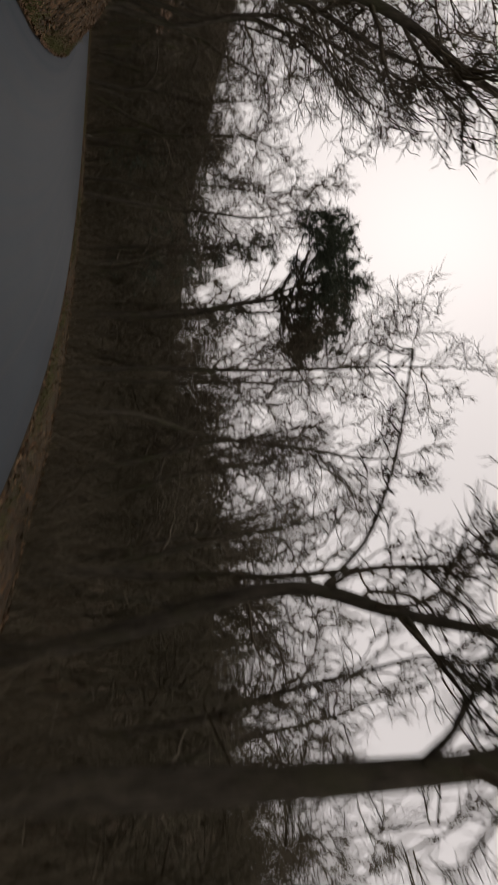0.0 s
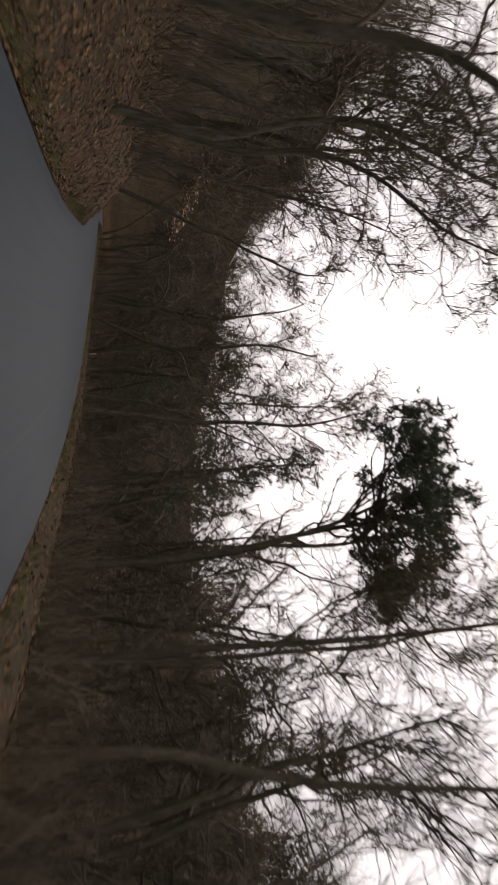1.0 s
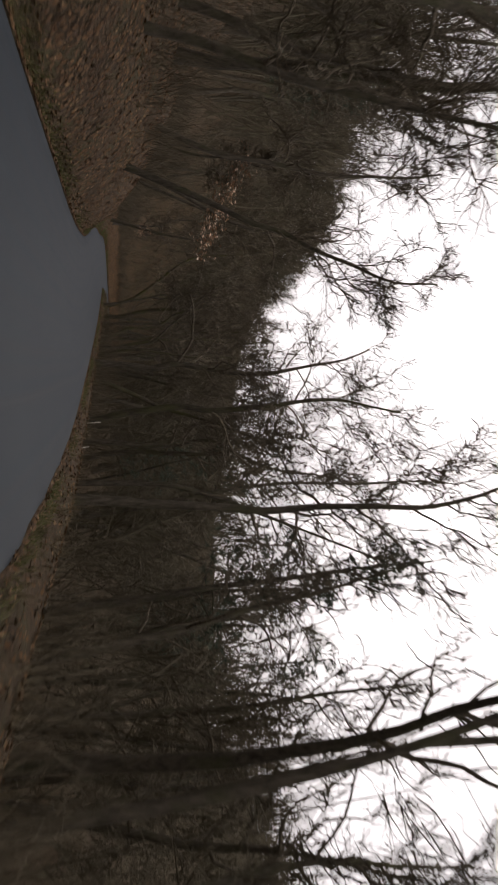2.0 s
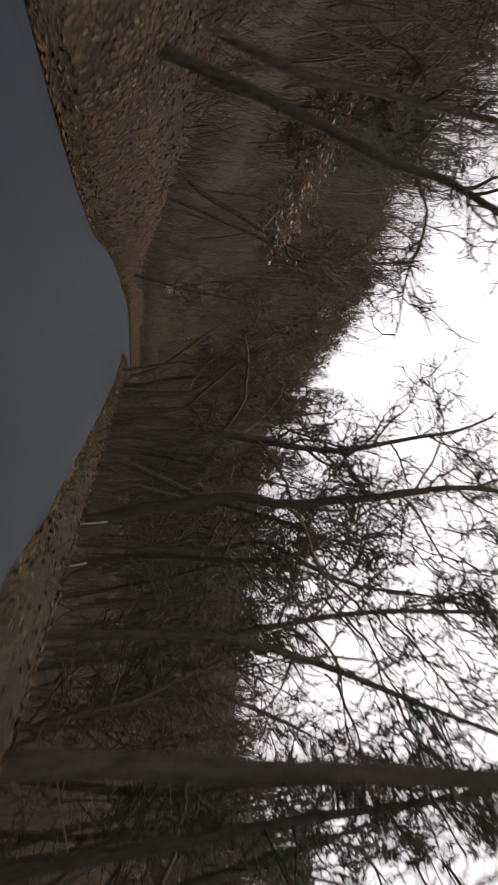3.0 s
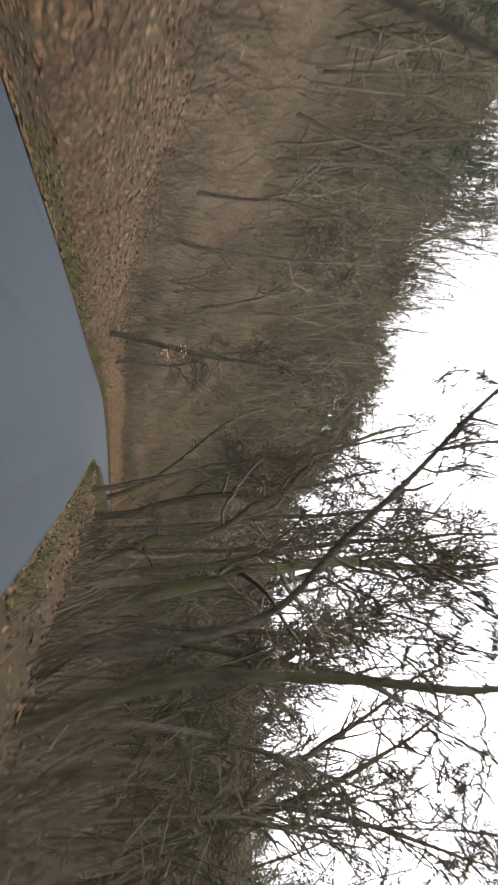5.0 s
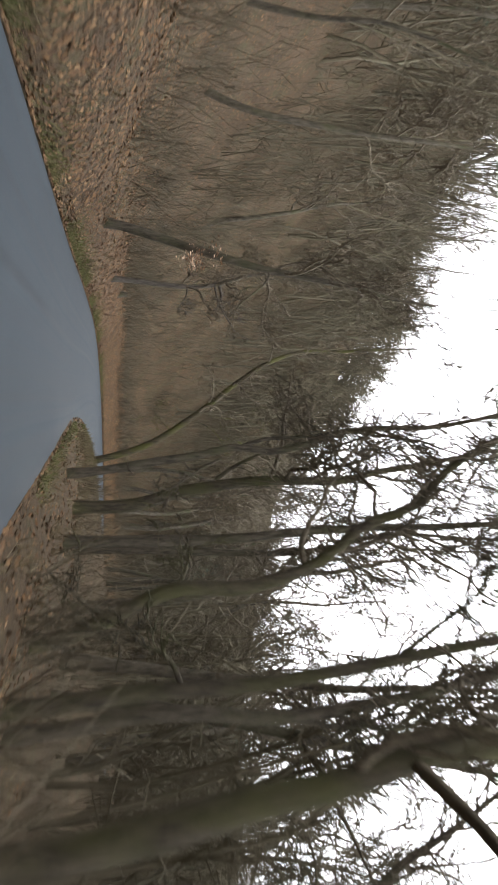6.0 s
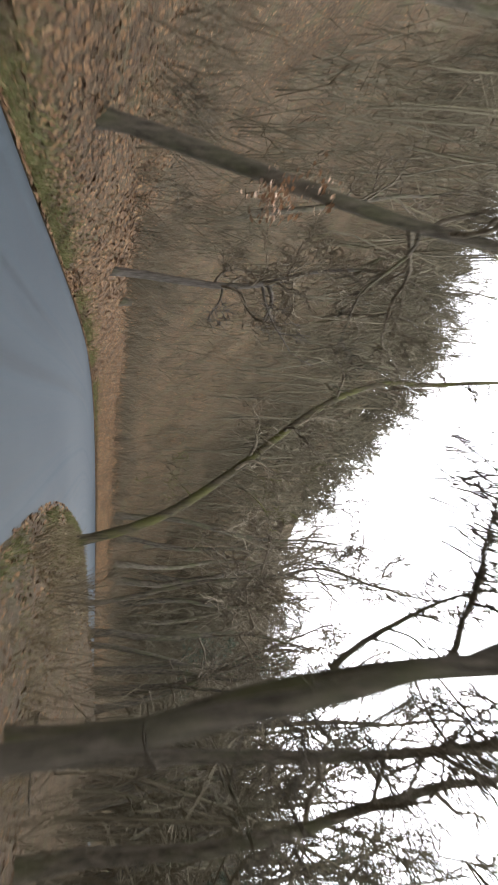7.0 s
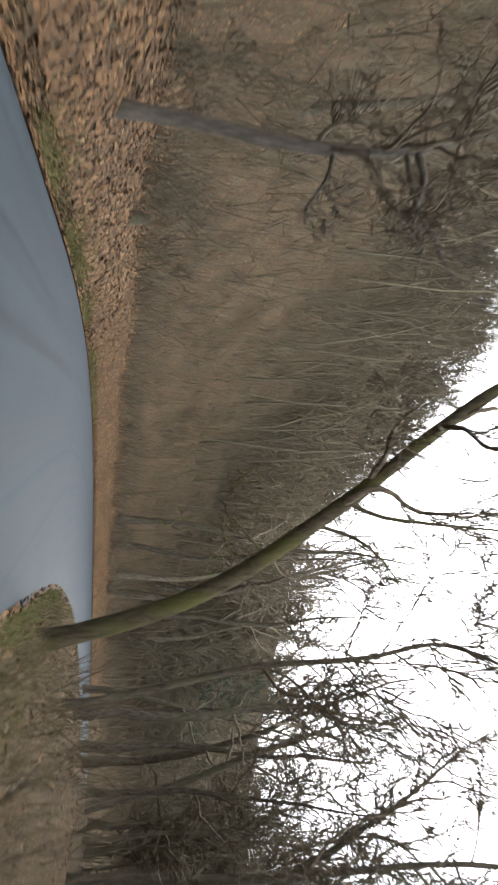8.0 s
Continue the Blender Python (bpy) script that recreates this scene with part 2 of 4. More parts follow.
# the ground: one sheet whose rows follow the road and whose ends reach the horizon
steps = [0.0, 0.18, 0.4, 0.7, 1.05, 1.5, 2.0, 2.6, 3.3, 4.1, 5.0, 6.0, 7.2, 8.6, 10.2, 12, 14, 16.5, 19.5, 23, 27, 32, 38, 45, 53, 62,
         72, 84, 98, 115, 135, 160, 200, 280, 450, 900]
ground_y = np.concatenate([[-900, -500, -300, -220, -170, -140, -120, -105], np.arange(-95, 95, 0.75), [97, 100, 104, 108, 113, 120, 130, 145, 170, 220, 320, 520, 900]])
rows_n, verts, faces = 0, [], []
for y in ground_y:
    a, c = float(LEFT(y)), float(RIGHT(y))
    if y > 187 or y < -130:
        a = float(np.clip(a, -420, 420))
        c = a + 8
    xs = [a - s for s in reversed(steps)] + [a + 0.15, c - 0.15] + [c + s for s in steps]
    hs_ = land(np.array(xs), np.full(len(xs), y))
    verts += [(x, float(y), float(h)) for x, h in zip(xs, hs_)]
    rows_n += 1
w = len(steps) * 2 + 2
faces = [(r * w + k, r * w + k + 1, (r + 1) * w + k + 1, (r + 1) * w + k) for r in range(rows_n - 1) for k in range(w - 1)]
ground = mesh_object("ground", verts, faces, FLOOR)
tagged(ground, "brown leaf-covered woodland ground rising beside the road", "ground", kind="structure")

# the road: a cambered strip of asphalt with its own thickness
road_y = np.concatenate([np.arange(-128, 60, 1.0), np.arange(60, 110, 0.7), np.arange(110, 186, 4.0)])
across = [0.0, 0.02, 0.12, 0.3, 0.5, 0.7, 0.88, 0.98, 1.0]
verts, faces = [], []
for k, y in enumerate(road_y):
    a, c = float(LEFT(y)), float(RIGHT(y))
    for u in across:
        ragged = 0.0
        if u in (0.0, 1.0):
            ragged = 0.05 * math.sin(y * 1.9) + 0.04 * math.sin(y * 4.3 + 1)
        z = 0.02 * (1 - (2 * u - 1) ** 2) - (0.06 if u in (0.0, 1.0) else 0)
        verts.append((a + (c - a) * u + ragged, float(y), z))
w = len(across)
faces = [(r * w + k, r * w + k + 1, (r + 1) * w + k + 1, (r + 1) * w + k) for r in range(len(road_y) - 1) for k in range(w - 1)]
edge_y = np.arange(-130, 190, 0.5)
edge = np.stack([LEFT(edge_y), edge_y], 1)
uvs = [(float(np.min(np.hypot(edge[:, 0] - v[0], edge[:, 1] - v[1]))), v[1]) for v in verts]
road = mesh_object("road", verts, faces, ASPHALT)
layer = road.data.uv_layers.new(name="UVMap")
for loop in road.data.loops:
    layer.data[loop.index].uv = uvs[loop.vertex_index]
tagged(road, "narrow damp grey asphalt forest road without markings", "road", kind="structure")


# ---------------------------------------------------------------- trees
def tube(store, pts, radii, sides):
    """Adds a tapered tube along pts to store = [verts, faces]."""
    pts = np.asarray(pts, float)
    d = np.gradient(pts, axis=0)
    d /= np.linalg.norm(d, axis=1)[:, None] + 1e-9
    side = np.cross(d, (0.31, 0.87, 0.38))
    side /= np.linalg.norm(side, axis=1)[:, None] + 1e-9
    other = np.cross(d, side)
    a = np.arange(sides) * (2 * math.pi / sides)
    ring = (pts[:, None, :] + np.asarray(radii)[:, None, None]
            * (np.cos(a)[None, :, None] * side[:, None, :] + np.sin(a)[None, :, None] * other[:, None, :]))
    base = len(store[0])
    store[0].extend(map(tuple, ring.reshape(-1, 3).tolist()))
    k = len(pts)
    for i in range(k - 1):
        p, q = base + i * sides, base + (i + 1) * sides
        for j in range(sides):
            e = (j + 1) % sides
            store[1].append((p + j, p + e, q + e, q + j))
    store[1].append(tuple(base + (k - 1) * sides + j for j in range(sides)))


def ribbon(store, pts, width):
    """A fine twig: a thin crooked blade along pts that ends in a point."""
    pts = np.asarray(pts, float)
    w_ = np.cross(pts[-1] - pts[0], (0.4, 0.3, 0.86))
    w_ *= width / (np.linalg.norm(w_) + 1e-9)
    base, k = len(store[0]), len(pts)
    for i, p in enumerate(pts[:-1]):
        taper = w_ * (1 - 0.3 * i / k)
        store[0].extend([tuple(p - taper), tuple(p + taper)])
    store[0].append(tuple(pts[-1]))
    for i in range(k - 2):
        q = base + 2 * i
        store[1].append((q, q + 1, q + 3, q + 2))
    q = base + 2 * (k - 2)
    store[1].append((q, q + 1, q + 2))


def wander(rng, start, way, length, count, crook, lift):
    """A crooked line that leaves start along way, bends at random and turns upwards by lift."""
    pts, d = [np.array(start, float)], np.array(way, float) / np.linalg.norm(way)
    for _ in range(count):
        d = d + rng.normal(0, crook, 3) + np.array((0, 0, lift))
        d /= np.linalg.norm(d)
        pts.append(pts[-1] + d * (length / count))
    return np.array(pts)


def along(pts, u):
    """The place and direction at the share u of a line."""
    k = u * (len(pts) - 1)
    i = min(int(k), len(pts) - 2)
    d = pts[i + 1] - pts[i]
    return pts[i] + d * (k - i), d / (np.linalg.norm(d) + 1e-9)


def aside(rng, d, angle):
    """A direction at that angle in degrees from d, at a random turn round it."""
    v = rng.normal(0, 1, 3)
    v -= d * (v @ d)
    v /= np.linalg.norm(v) + 1e-9
    return d * math.cos(radians(angle)) + v * math.sin(radians(angle))


def limb_mesh(rng, store, start, way, length, radius, subs, twigs, lift=0.06, sides=5, stout=1.0):
    """One limb with its side branches and twigs."""
    main = wander(rng, start, way, length, 9, 0.27, lift)
    tube(store, main, np.linspace(radius, radius * 0.28, len(main)), sides)
    for _ in range(subs):
        u = rng.uniform(0.2, 1.0)
        p, d = along(main, u)
        ln = length * rng.uniform(0.3, 0.62) * (1.15 - 0.5 * u)
        r = max(radius * (1 - 0.65 * u) * 0.5, 0.012 * stout)
        sub = wander(rng, p, aside(rng, d, rng.uniform(25, 65)), ln, 5, 0.34, lift)
        tube(store, sub, np.linspace(r, r * 0.4, len(sub)), 3)
        for _ in range(twigs):
            v = rng.uniform(0.12, 1.0)
            q, e = along(sub, v)
            tl = max(ln * rng.uniform(0.25, 0.7) * (1.1 - 0.4 * v), 0.2)
            way2, line = aside(rng, e, rng.uniform(20, 62)), [q]
            for _ in range(3):
                way2 = way2 + rng.normal(0, 0.26, 3) + np.array((0, 0, lift))
                line.append(line[-1] + way2 / np.linalg.norm(way2) * tl / 3)
            ribbon(store, line, rng.uniform(0.0045, 0.008) * stout)
    return main


def spline(stops, count):
    """A smooth line through a few places."""
    p = np.array(stops, float)
    t = np.concatenate([[0], np.cumsum(np.linalg.norm(np.diff(p, axis=0), axis=1))])
    g = np.gradient(p, t, axis=0)
    out = []
    for s in np.linspace(0, t[-1], count):
        i = int(np.clip(np.searchsorted(t, s) - 1, 0, len(t) - 2))
        h = t[i + 1] - t[i]
        k = (s - t[i]) / h
        out.append((2 * k**3 - 3 * k**2 + 1) * p[i] + (k**3 - 2 * k**2 + k) * h * g[i]
                   + (3 * k**2 - 2 * k**3) * p[i + 1] + (k**3 - k**2) * h * g[i + 1])
    return np.array(out)


def trunk_mesh(rng, line, r0, r1, sides=10):
    store = [[], []]
    k = len(line)
    radii = (r1 + (r0 - r1) * (1 - np.linspace(0, 1, k) ** 1.35)) * (1 + rng.normal(0, 0.035, k))
    radii[0] *= 1.7
    radii[1] *= 1.25
    radii[2] *= 1.06
    tube(store, line, radii, sides)
    return store


def empty_at(name, p):
    e = new(name)
    e.location = p
    return e


def local(store, p):
    return [(v[0] - p[0], v[1] - p[1], v[2] - p[2]) for v in store[0]], store[1]


def single_tree(seed, stops, radius, top, label, bark=BARK, limbs=10, subs=6, twigs=5, low=0.3, reach=0.33, spread=(35, 75), lift=0.06, stout=1.7):
    """A tree whose trunk follows the given stops, stands in the ground and goes on to the height top; every limb is a part of its own."""
    rng = np.random.default_rng(seed)
    p = np.array(stops, float)
    foot = p[0].copy()
    d = p[1] - p[0]
    g = float(land(foot[0], foot[1]))
    if foot[2] > g:
        slide = np.clip(d[:2] / max(d[2], 0.3), -0.3, 0.3) * (foot[2] - g) * 0.6
        foot = np.array((foot[0] - slide[0], foot[1] - slide[1], g))
        g = float(land(foot[0], foot[1]))
        foot[2] = g
        p = np.vstack([foot, p])
    else:
        p[0][2] = g
        foot = p[0].copy()
    root = foot - np.array((0, 0, 0.7))
    p = np.vstack([root, p[1:]])
    last = p[-1] - p[-2]
    last /= np.linalg.norm(last)
    while p[-1][2] < top:
        last = last * 0.8 + np.array((rng.normal(0, 0.12), rng.normal(0, 0.12), 0.3))
        last /= np.linalg.norm(last)
        p = np.vstack([p, p[-1] + last * 1.6])
    line = spline(p, 32)
    tree = empty_at("tree", foot)
    tagged(tree, label, "tree", "roadside trees")
    part("trunk", *local(trunk_mesh(rng, line, radius / 2, radius * 0.12), foot), bark, tree)
    total = np.linalg.norm(np.diff(line, axis=0), axis=1).sum()
    for k in range(limbs):
        u = low + (0.98 - low) * (k + rng.uniform(0, 0.9)) / limbs
        q, d = along(line, u)
        store = [[], []]
        limb_mesh(rng, store, q, aside(rng, d, rng.uniform(*spread)), total * reach * rng.uniform(0.5, 1.0) * (1.25 - 0.75 * u),
                  max(radius * 0.5 * (1 - 0.8 * u) * 0.58, 0.026), subs, twigs, lift, 5, stout)
        part("limb", *local(store, foot), TWIG, tree)
    return tree, line


def leaf_store(rng, places, size):
    """Small bent leaves, two faces each, at the given places."""
    p = np.asarray(places, float)
    n = len(p)
    a = rng.uniform(0, 2 * math.pi, n)
    s = size * rng.uniform(0.6, 1.3, n)
    u = np.stack([np.cos(a), np.sin(a), rng.uniform(-0.4, 0.4, n)], 1) * s[:, None]
    v = np.stack([-np.sin(a), np.cos(a), rng.uniform(-0.5, 0.5, n)], 1) * s[:, None] * 0.36
    up = np.stack([np.zeros(n), np.zeros(n), s * 0.18], 1)
    verts = np.stack([p - u * 0.5, p + v, p + u * 0.5 + up, p - v + up * 0.3], 1).reshape(-1, 3)
    k = np.arange(n) * 4
    faces = np.concatenate([np.stack([k, k + 1, k + 2], 1), np.stack([k, k + 2, k + 3], 1)])
    return [list(map(tuple, verts.tolist())), list(map(tuple, faces.tolist()))]


def side_branch(rng, tree, places, thick, bark):
    """A stout limb along given places, with crooked twigs."""
    line = spline(places, 10)
    store = [[], []]
    tube(store, line, np.linspace(thick, thick * 0.35, len(line)), 7)
    for _ in range(8):
        q, d = along(line, rng.uniform(0.25, 1.0))
        limb_mesh(rng, store, q, aside(rng, d, rng.uniform(25, 60)), rng.uniform(0.5, 1.5), thick * 0.3, 3, 4, 0.06, 4, 1.6)
    part("limb", *local(store, tree.location), bark, tree)


FEET = []


def roadside_tree(seed, stops, thickness, top, bark, limbs, low, label, reach=0.38, stout=1.7, branches=()):
    """One of the trees beside the road, with its boldest side branches: (thickness, places) each."""
    tree, _ = single_tree(seed, stops, thickness, top, label, bark, limbs, 12, 11, low, reach, stout=stout)
    rng = np.random.default_rng(seed + 500)
    for thick, places in branches:
        side_branch(rng, tree, places, thick, bark)
    FEET.append((stops[0][0], stops[0][1]))
    return tree, rng


def dry_leaves(tree, rng, centre, count, spread, size, label):
    places = [np.array(centre) + rng.normal(0, spread) for _ in range(count)]
    tagged(part("foliage", *local(leaf_store(rng, places, size), tree.location), HELD_LEAF, tree, label), kind="stuff")


tree, rng = roadside_tree(11, [(-7.43, 25.1, 0.93), (-7.09, 25.1, 2.49), (-6.72, 25.1, 3.91), (-6.17, 25.1, 6.29), (-5.94, 25.1, 7.87)],
              0.33, 12.5, BARK, 13, 0.45, "slender leaning tree with a few dry orange leaves on the bank",
              branches=[(0.04, [(-6.13, 25.1, 6.39), (-5.78, 25.1, 6.29), (-5.43, 25.1, 5.93), (-4.92, 25.1, 5.33), (-4.03, 25.1, 4.94)])])
dry_leaves(tree, rng, (-6.35, 25.0, 3.75), 130, (0.22, 0.16, 0.2), 0.13, "dry orange leaves")
dry_leaves(tree, rng, (-6.6, 24.9, 4.5), 40, (0.22, 0.16, 0.2), 0.13, "dry orange leaves")
roadside_tree(12, [(0.77, 38.3, 0.05), (0.4, 38.3, 1.17), (0.04, 38.3, 2.35), (-0.42, 38.3, 3.37), (-1.38, 38.3, 4.85), (-2.16, 38.3, 5.94), (-3.43, 38.3, 7.54), (-4.28, 38.3, 8.76)],
              0.36, 16.5, GREEN_BARK, 11, 0.28, "mossy green-brown tree arching out over the road", reach=0.17,
              branches=[(0.045, [(-1.88, 38.3, 5.78), (-1.68, 38.3, 6.31), (-1.58, 38.3, 7.13), (-1.45, 38.3, 8.83)]),
                        (0.04, [(-1.49, 38.3, 5.07), (-1.18, 38.3, 5.98), (-0.65, 38.3, 6.58), (-0.05, 38.3, 6.95)]),
                        (0.03, [(-0.9, 38.3, 4.1), (-1.26, 38.3, 3.77), (-1.77, 38.3, 3.32)])])
roadside_tree(13, [(-8.5, 37.5, 2.0), (-8.37, 37.5, 3.43), (-8.3, 37.5, 4.88), (-8.51, 37.5, 6.5), (-9.03, 37.5, 8.11)],
              0.3, 10.5, PALE_BARK, 18, 0.35, "small bare tree with crooked dark branches on the bank",
              branches=[(0.09, [(-8.51, 37.5, 6.5), (-7.95, 37.5, 6.64), (-7.19, 37.5, 6.39)]),
                        (0.05, [(-8.33, 37.5, 4.88), (-7.94, 37.5, 4.84), (-7.29, 37.5, 4.5)]),
                        (0.06, [(-8.5, 37.5, 6.27), (-7.6, 37.5, 6.47), (-6.14, 37.5, 7.33)])])
roadside_tree(14, [(0.45, 19.97, 0.4), (0.16, 19.96, 2.38), (0.02, 19.96, 3.34), (-0.18, 19.95, 4.24), (-0.08, 19.95, 5.48), (-0.23, 19.95, 6.11), (-0.56, 19.93, 7.08), (-0.7, 19.93, 8.11)],
              0.24, 13, BARK, 12, 0.4, "slim forked bare tree on the road verge",
              branches=[(0.06, [(-0.13, 19.95, 4.24), (-0.4, 19.95, 5.05), (-0.45, 19.95, 6.0), (-0.59, 19.95, 7.2), (-0.54, 19.95, 8.12)]),
                        (0.045, [(0.11, 19.95, 3.94), (0.35, 19.95, 3.45), (0.73, 19.95, 2.87), (1.05, 19.95, 2.3)])])
roadside_tree(15, [(5.75, -25.85, 0.2), (5.96, -25.86, 2.13), (6.13, -25.87, 3.94), (6.29, -25.88, 5.12)],
              0.27, 13, BARK, 15, 0.35, "straight dark bare tree beside the road")
roadside_tree(16, [(5.5, -14.1, 0.2), (5.25, -14.1, 1.27), (5.14, -14.1, 2.25), (5.0, -14.1, 3.3), (4.96, -14.1, 4.1), (5.15, -14.1, 4.9), (5.1, -14.1, 6.8), (5.0, -14.1, 8.2)],
              0.34, 14, MOSSY, 16, 0.35, "bent bare tree with greenish bark")
roadside_tree(17, [(3.63, -6.71, 0.1), (3.84, -6.69, 2.32), (3.95, -6.68, 3.14), (3.74, -6.7, 3.85), (3.91, -6.68, 5.81)],
              0.38, 14, BARK, 18, 0.3, "thick bare tree close to the road edge")
roadside_tree(18, [(4.62, -6.6, 0.2), (5.15, -6.55, 1.62), (6.14, -6.44, 3.64)],
              0.26, 10, MOSSY, 13, 0.4, "bare tree leaning away from the road")
roadside_tree(19, [(3.25, 15.2, 0.22), (2.94, 15.2, 1.06), (2.42, 15.2, 2.34), (2.43, 15.2, 3.73), (2.29, 15.2, 4.39), (1.88, 15.2, 5.29), (1.35, 15.2, 5.98), (0.93, 15.2, 7.1), (0.26, 15.2, 7.77), (-0.37, 15.2, 8.91)],
              0.32, 11.5, MOSSY, 9, 0.4, "crooked mossy tree leaning towards the road",
              branches=[(0.05, [(2.42, 15.2, 2.34), (2.17, 15.2, 2.5), (1.8, 15.2, 2.61)]),
                        (0.055, [(2.94, 15.2, 1.17), (2.61, 15.2, 0.71), (2.24, 15.2, 0.37), (2.08, 15.2, 0.12)])])
roadside_tree(53, [(3.3, 12.2, 0.3), (3.2, 12.2, 1.6), (3.2, 12.2, 3.2), (3.08, 12.2, 4.5), (2.97, 12.2, 5.4), (2.76, 12.2, 7.1)],
              0.26, 12, MOSSY, 8, 0.5, "mossy tree with long side branches over the verge",
              branches=[(0.06, [(2.97, 12.2, 5.4), (2.42, 12.2, 6.2), (1.98, 12.2, 6.8), (1.58, 12.2, 7.1)]),
                        (0.05, [(3.2, 12.2, 2.2), (2.75, 12.2, 2.0), (2.5, 12.3, 1.5)])])
roadside_tree(54, [(4.1, 13.3, 0.3), (3.95, 13.3, 2.1), (4.16, 13.3, 3.9), (4.05, 13.3, 5.3), (3.9, 13.3, 6.6), (3.65, 13.3, 7.7)],
              0.26, 12.5, BARK, 8, 0.5, "bare tree forking low behind its neighbours",
              branches=[(0.06, [(4.16, 13.3, 3.9), (4.4, 13.3, 5.0), (4.5, 13.3, 6.4)]),
                        (0.05, [(4.1, 13.3, 4.6), (4.5, 13.3, 5.6), (4.75, 13.3, 6.7)])])
roadside_tree(20, [(3.78, 9.52, 1.0), (3.48, 9.52, 2.68), (3.34, 9.52, 3.74), (3.11, 9.52, 4.59), (3.1, 9.52, 5.49)],
              0.42, 13, MOSSY, 15, 0.3, "stout mossy tree on the verge")
roadside_tree(21, [(1.62, 23.39, 0.3), (1.53, 23.39, 2.09), (1.24, 23.38, 2.99), (1.06, 23.37, 4.09), (0.91, 23.36, 5.25), (0.88, 23.36, 6.84)],
              0.42, 14, MOSSY, 16, 0.4, "thick grey-green bare tree on the verge",
              branches=[(0.07, [(0.84, 23.38, 4.29), (0.51, 23.38, 4.74), (0.25, 23.38, 5.25), (-0.1, 23.38, 6.11), (-0.21, 23.38, 6.83)])])
roadside_tree(22, [(3.52, 27.48, 0.2), (3.65, 27.48, 3.57), (3.8, 27.49, 5.87), (3.82, 27.49, 8.07)],
              0.32, 15, BARK, 16, 0.4, "tall straight bare tree", stout=2.5)
roadside_tree(23, [(3.9, 44.31, 0.3), (3.03, 44.29, 5.46), (2.82, 44.28, 8.81), (2.5, 44.27, 10.54), (3.34, 44.3, 13.29)],
              0.22, 16, BARK, 18, 0.3, "slim crooked bare tree beyond the bend", stout=2.5)
roadside_tree(24, [(9.8, 46.58, 0.3), (10.3, 46.6, 6.63), (10.39, 46.6, 13.19)],
              0.34, 19, BARK, 20, 0.35, "tall bare tree behind the bend", stout=2.5)
roadside_tree(25, [(2.16, 19.94, 0.2), (2.18, 19.94, 2.61), (2.16, 19.94, 4.67), (2.09, 19.94, 5.49), (1.98, 19.94, 8.11)],
              0.3, 15, BARK, 17, 0.4, "straight bare tree near the road")
roadside_tree(26, [(8.05, -5.71, 0.1), (8.38, -5.72, 4.39), (8.11, -5.71, 6.19), (9.18, -5.74, 8.22), (10.11, -5.76, 10.51)],
              0.3, 15, BARK, 18, 0.35, "crooked bare tree below the road", stout=2.5)
roadside_tree(27, [(7.39, -17.7, 0.3), (7.62, -17.7, 3.25), (8.09, -17.72, 4.81), (9.43, -17.75, 7.92)],
              0.24, 12, BARK, 15, 0.4, "leaning bare tree below the road")
roadside_tree(29, [(8.08, -40.8, 0.2), (7.97, -40.77, 3.54), (7.97, -40.77, 7.47), (7.85, -40.73, 10.86)],
              0.24, 16, BARK, 20, 0.4, "upright bare tree with a fan of fine branches")
roadside_tree(30, [(7.38, -44.79, 0.2), (7.52, -44.84, 2.45), (8.03, -45.01, 4.1), (8.46, -45.16, 6.09), (8.94, -45.32, 9.87)],
              0.26, 14, BARK, 16, 0.35, "bent dark bare tree beside the road")
roadside_tree(31, [(10.93, -10.08, 0.2), (9.84, -9.71, 9.36), (10.01, -9.77, 15.0)],
              0.3, 19, BARK, 20, 0.4, "tall upright bare tree on the slope", stout=2.5)
roadside_tree(32, [(-0.16, -62.49, 0.1), (-0.03, -62.59, 2.0), (0.02, -62.63, 3.36), (0.05, -62.66, 4.83), (0.06, -62.67, 6.26)],
              0.52, 13, BARK, 15, 0.4, "thick dark tree beside the road",
              branches=[(0.08, [(-0.12, -62.62, 5.17), (-0.44, -62.45, 5.52), (-0.93, -62.15, 5.8), (-1.41, -61.84, 6.08)])])
roadside_tree(33, [(1.18, -59.73, 0.1), (0.95, -59.54, 1.83), (0.62, -59.28, 3.39), (0.56, -59.23, 4.45), (0.95, -59.54, 6.17), (1.32, -59.84, 8.14)],
              0.34, 12, BARK, 14, 0.4, "curved dark tree beside the road",
              branches=[(0.05, [(0.37, -59.33, 4.83), (-0.19, -59.05, 5.42), (-1.13, -58.43, 5.88), (-2.26, -57.6, 6.16), (-2.86, -57.15, 6.25)]),
                        (0.06, [(0.92, -59.69, 6.31), (1.55, -60.38, 6.98), (2.04, -60.92, 7.54)])])
roadside_tree(35, [(11.85, -35.67, -0.5), (12.06, -35.73, 5.28), (11.96, -35.7, 8.05), (11.9, -35.69, 11.36)],
              0.28, 15, BARK, 17, 0.35, "upright dark bare tree on the slope")
roadside_tree(36, [(3.2, 1.19, 0.1), (3.2, 1.22, 2.14), (2.9, 1.2, 3.47), (1.9, 1.11, 4.59), (0.97, 1.03, 5.73), (-0.1, 0.93, 6.9)],
              0.16, 8.5, BARK, 13, 0.35, "thin bare tree bending over the road")
roadside_tree(37, [(3.6, -0.72, 0.1), (3.3, -0.75, 1.79), (3.5, -0.7, 4.12)],
              0.18, 9, MOSSY, 13, 0.4, "thin mossy bare tree on the verge")
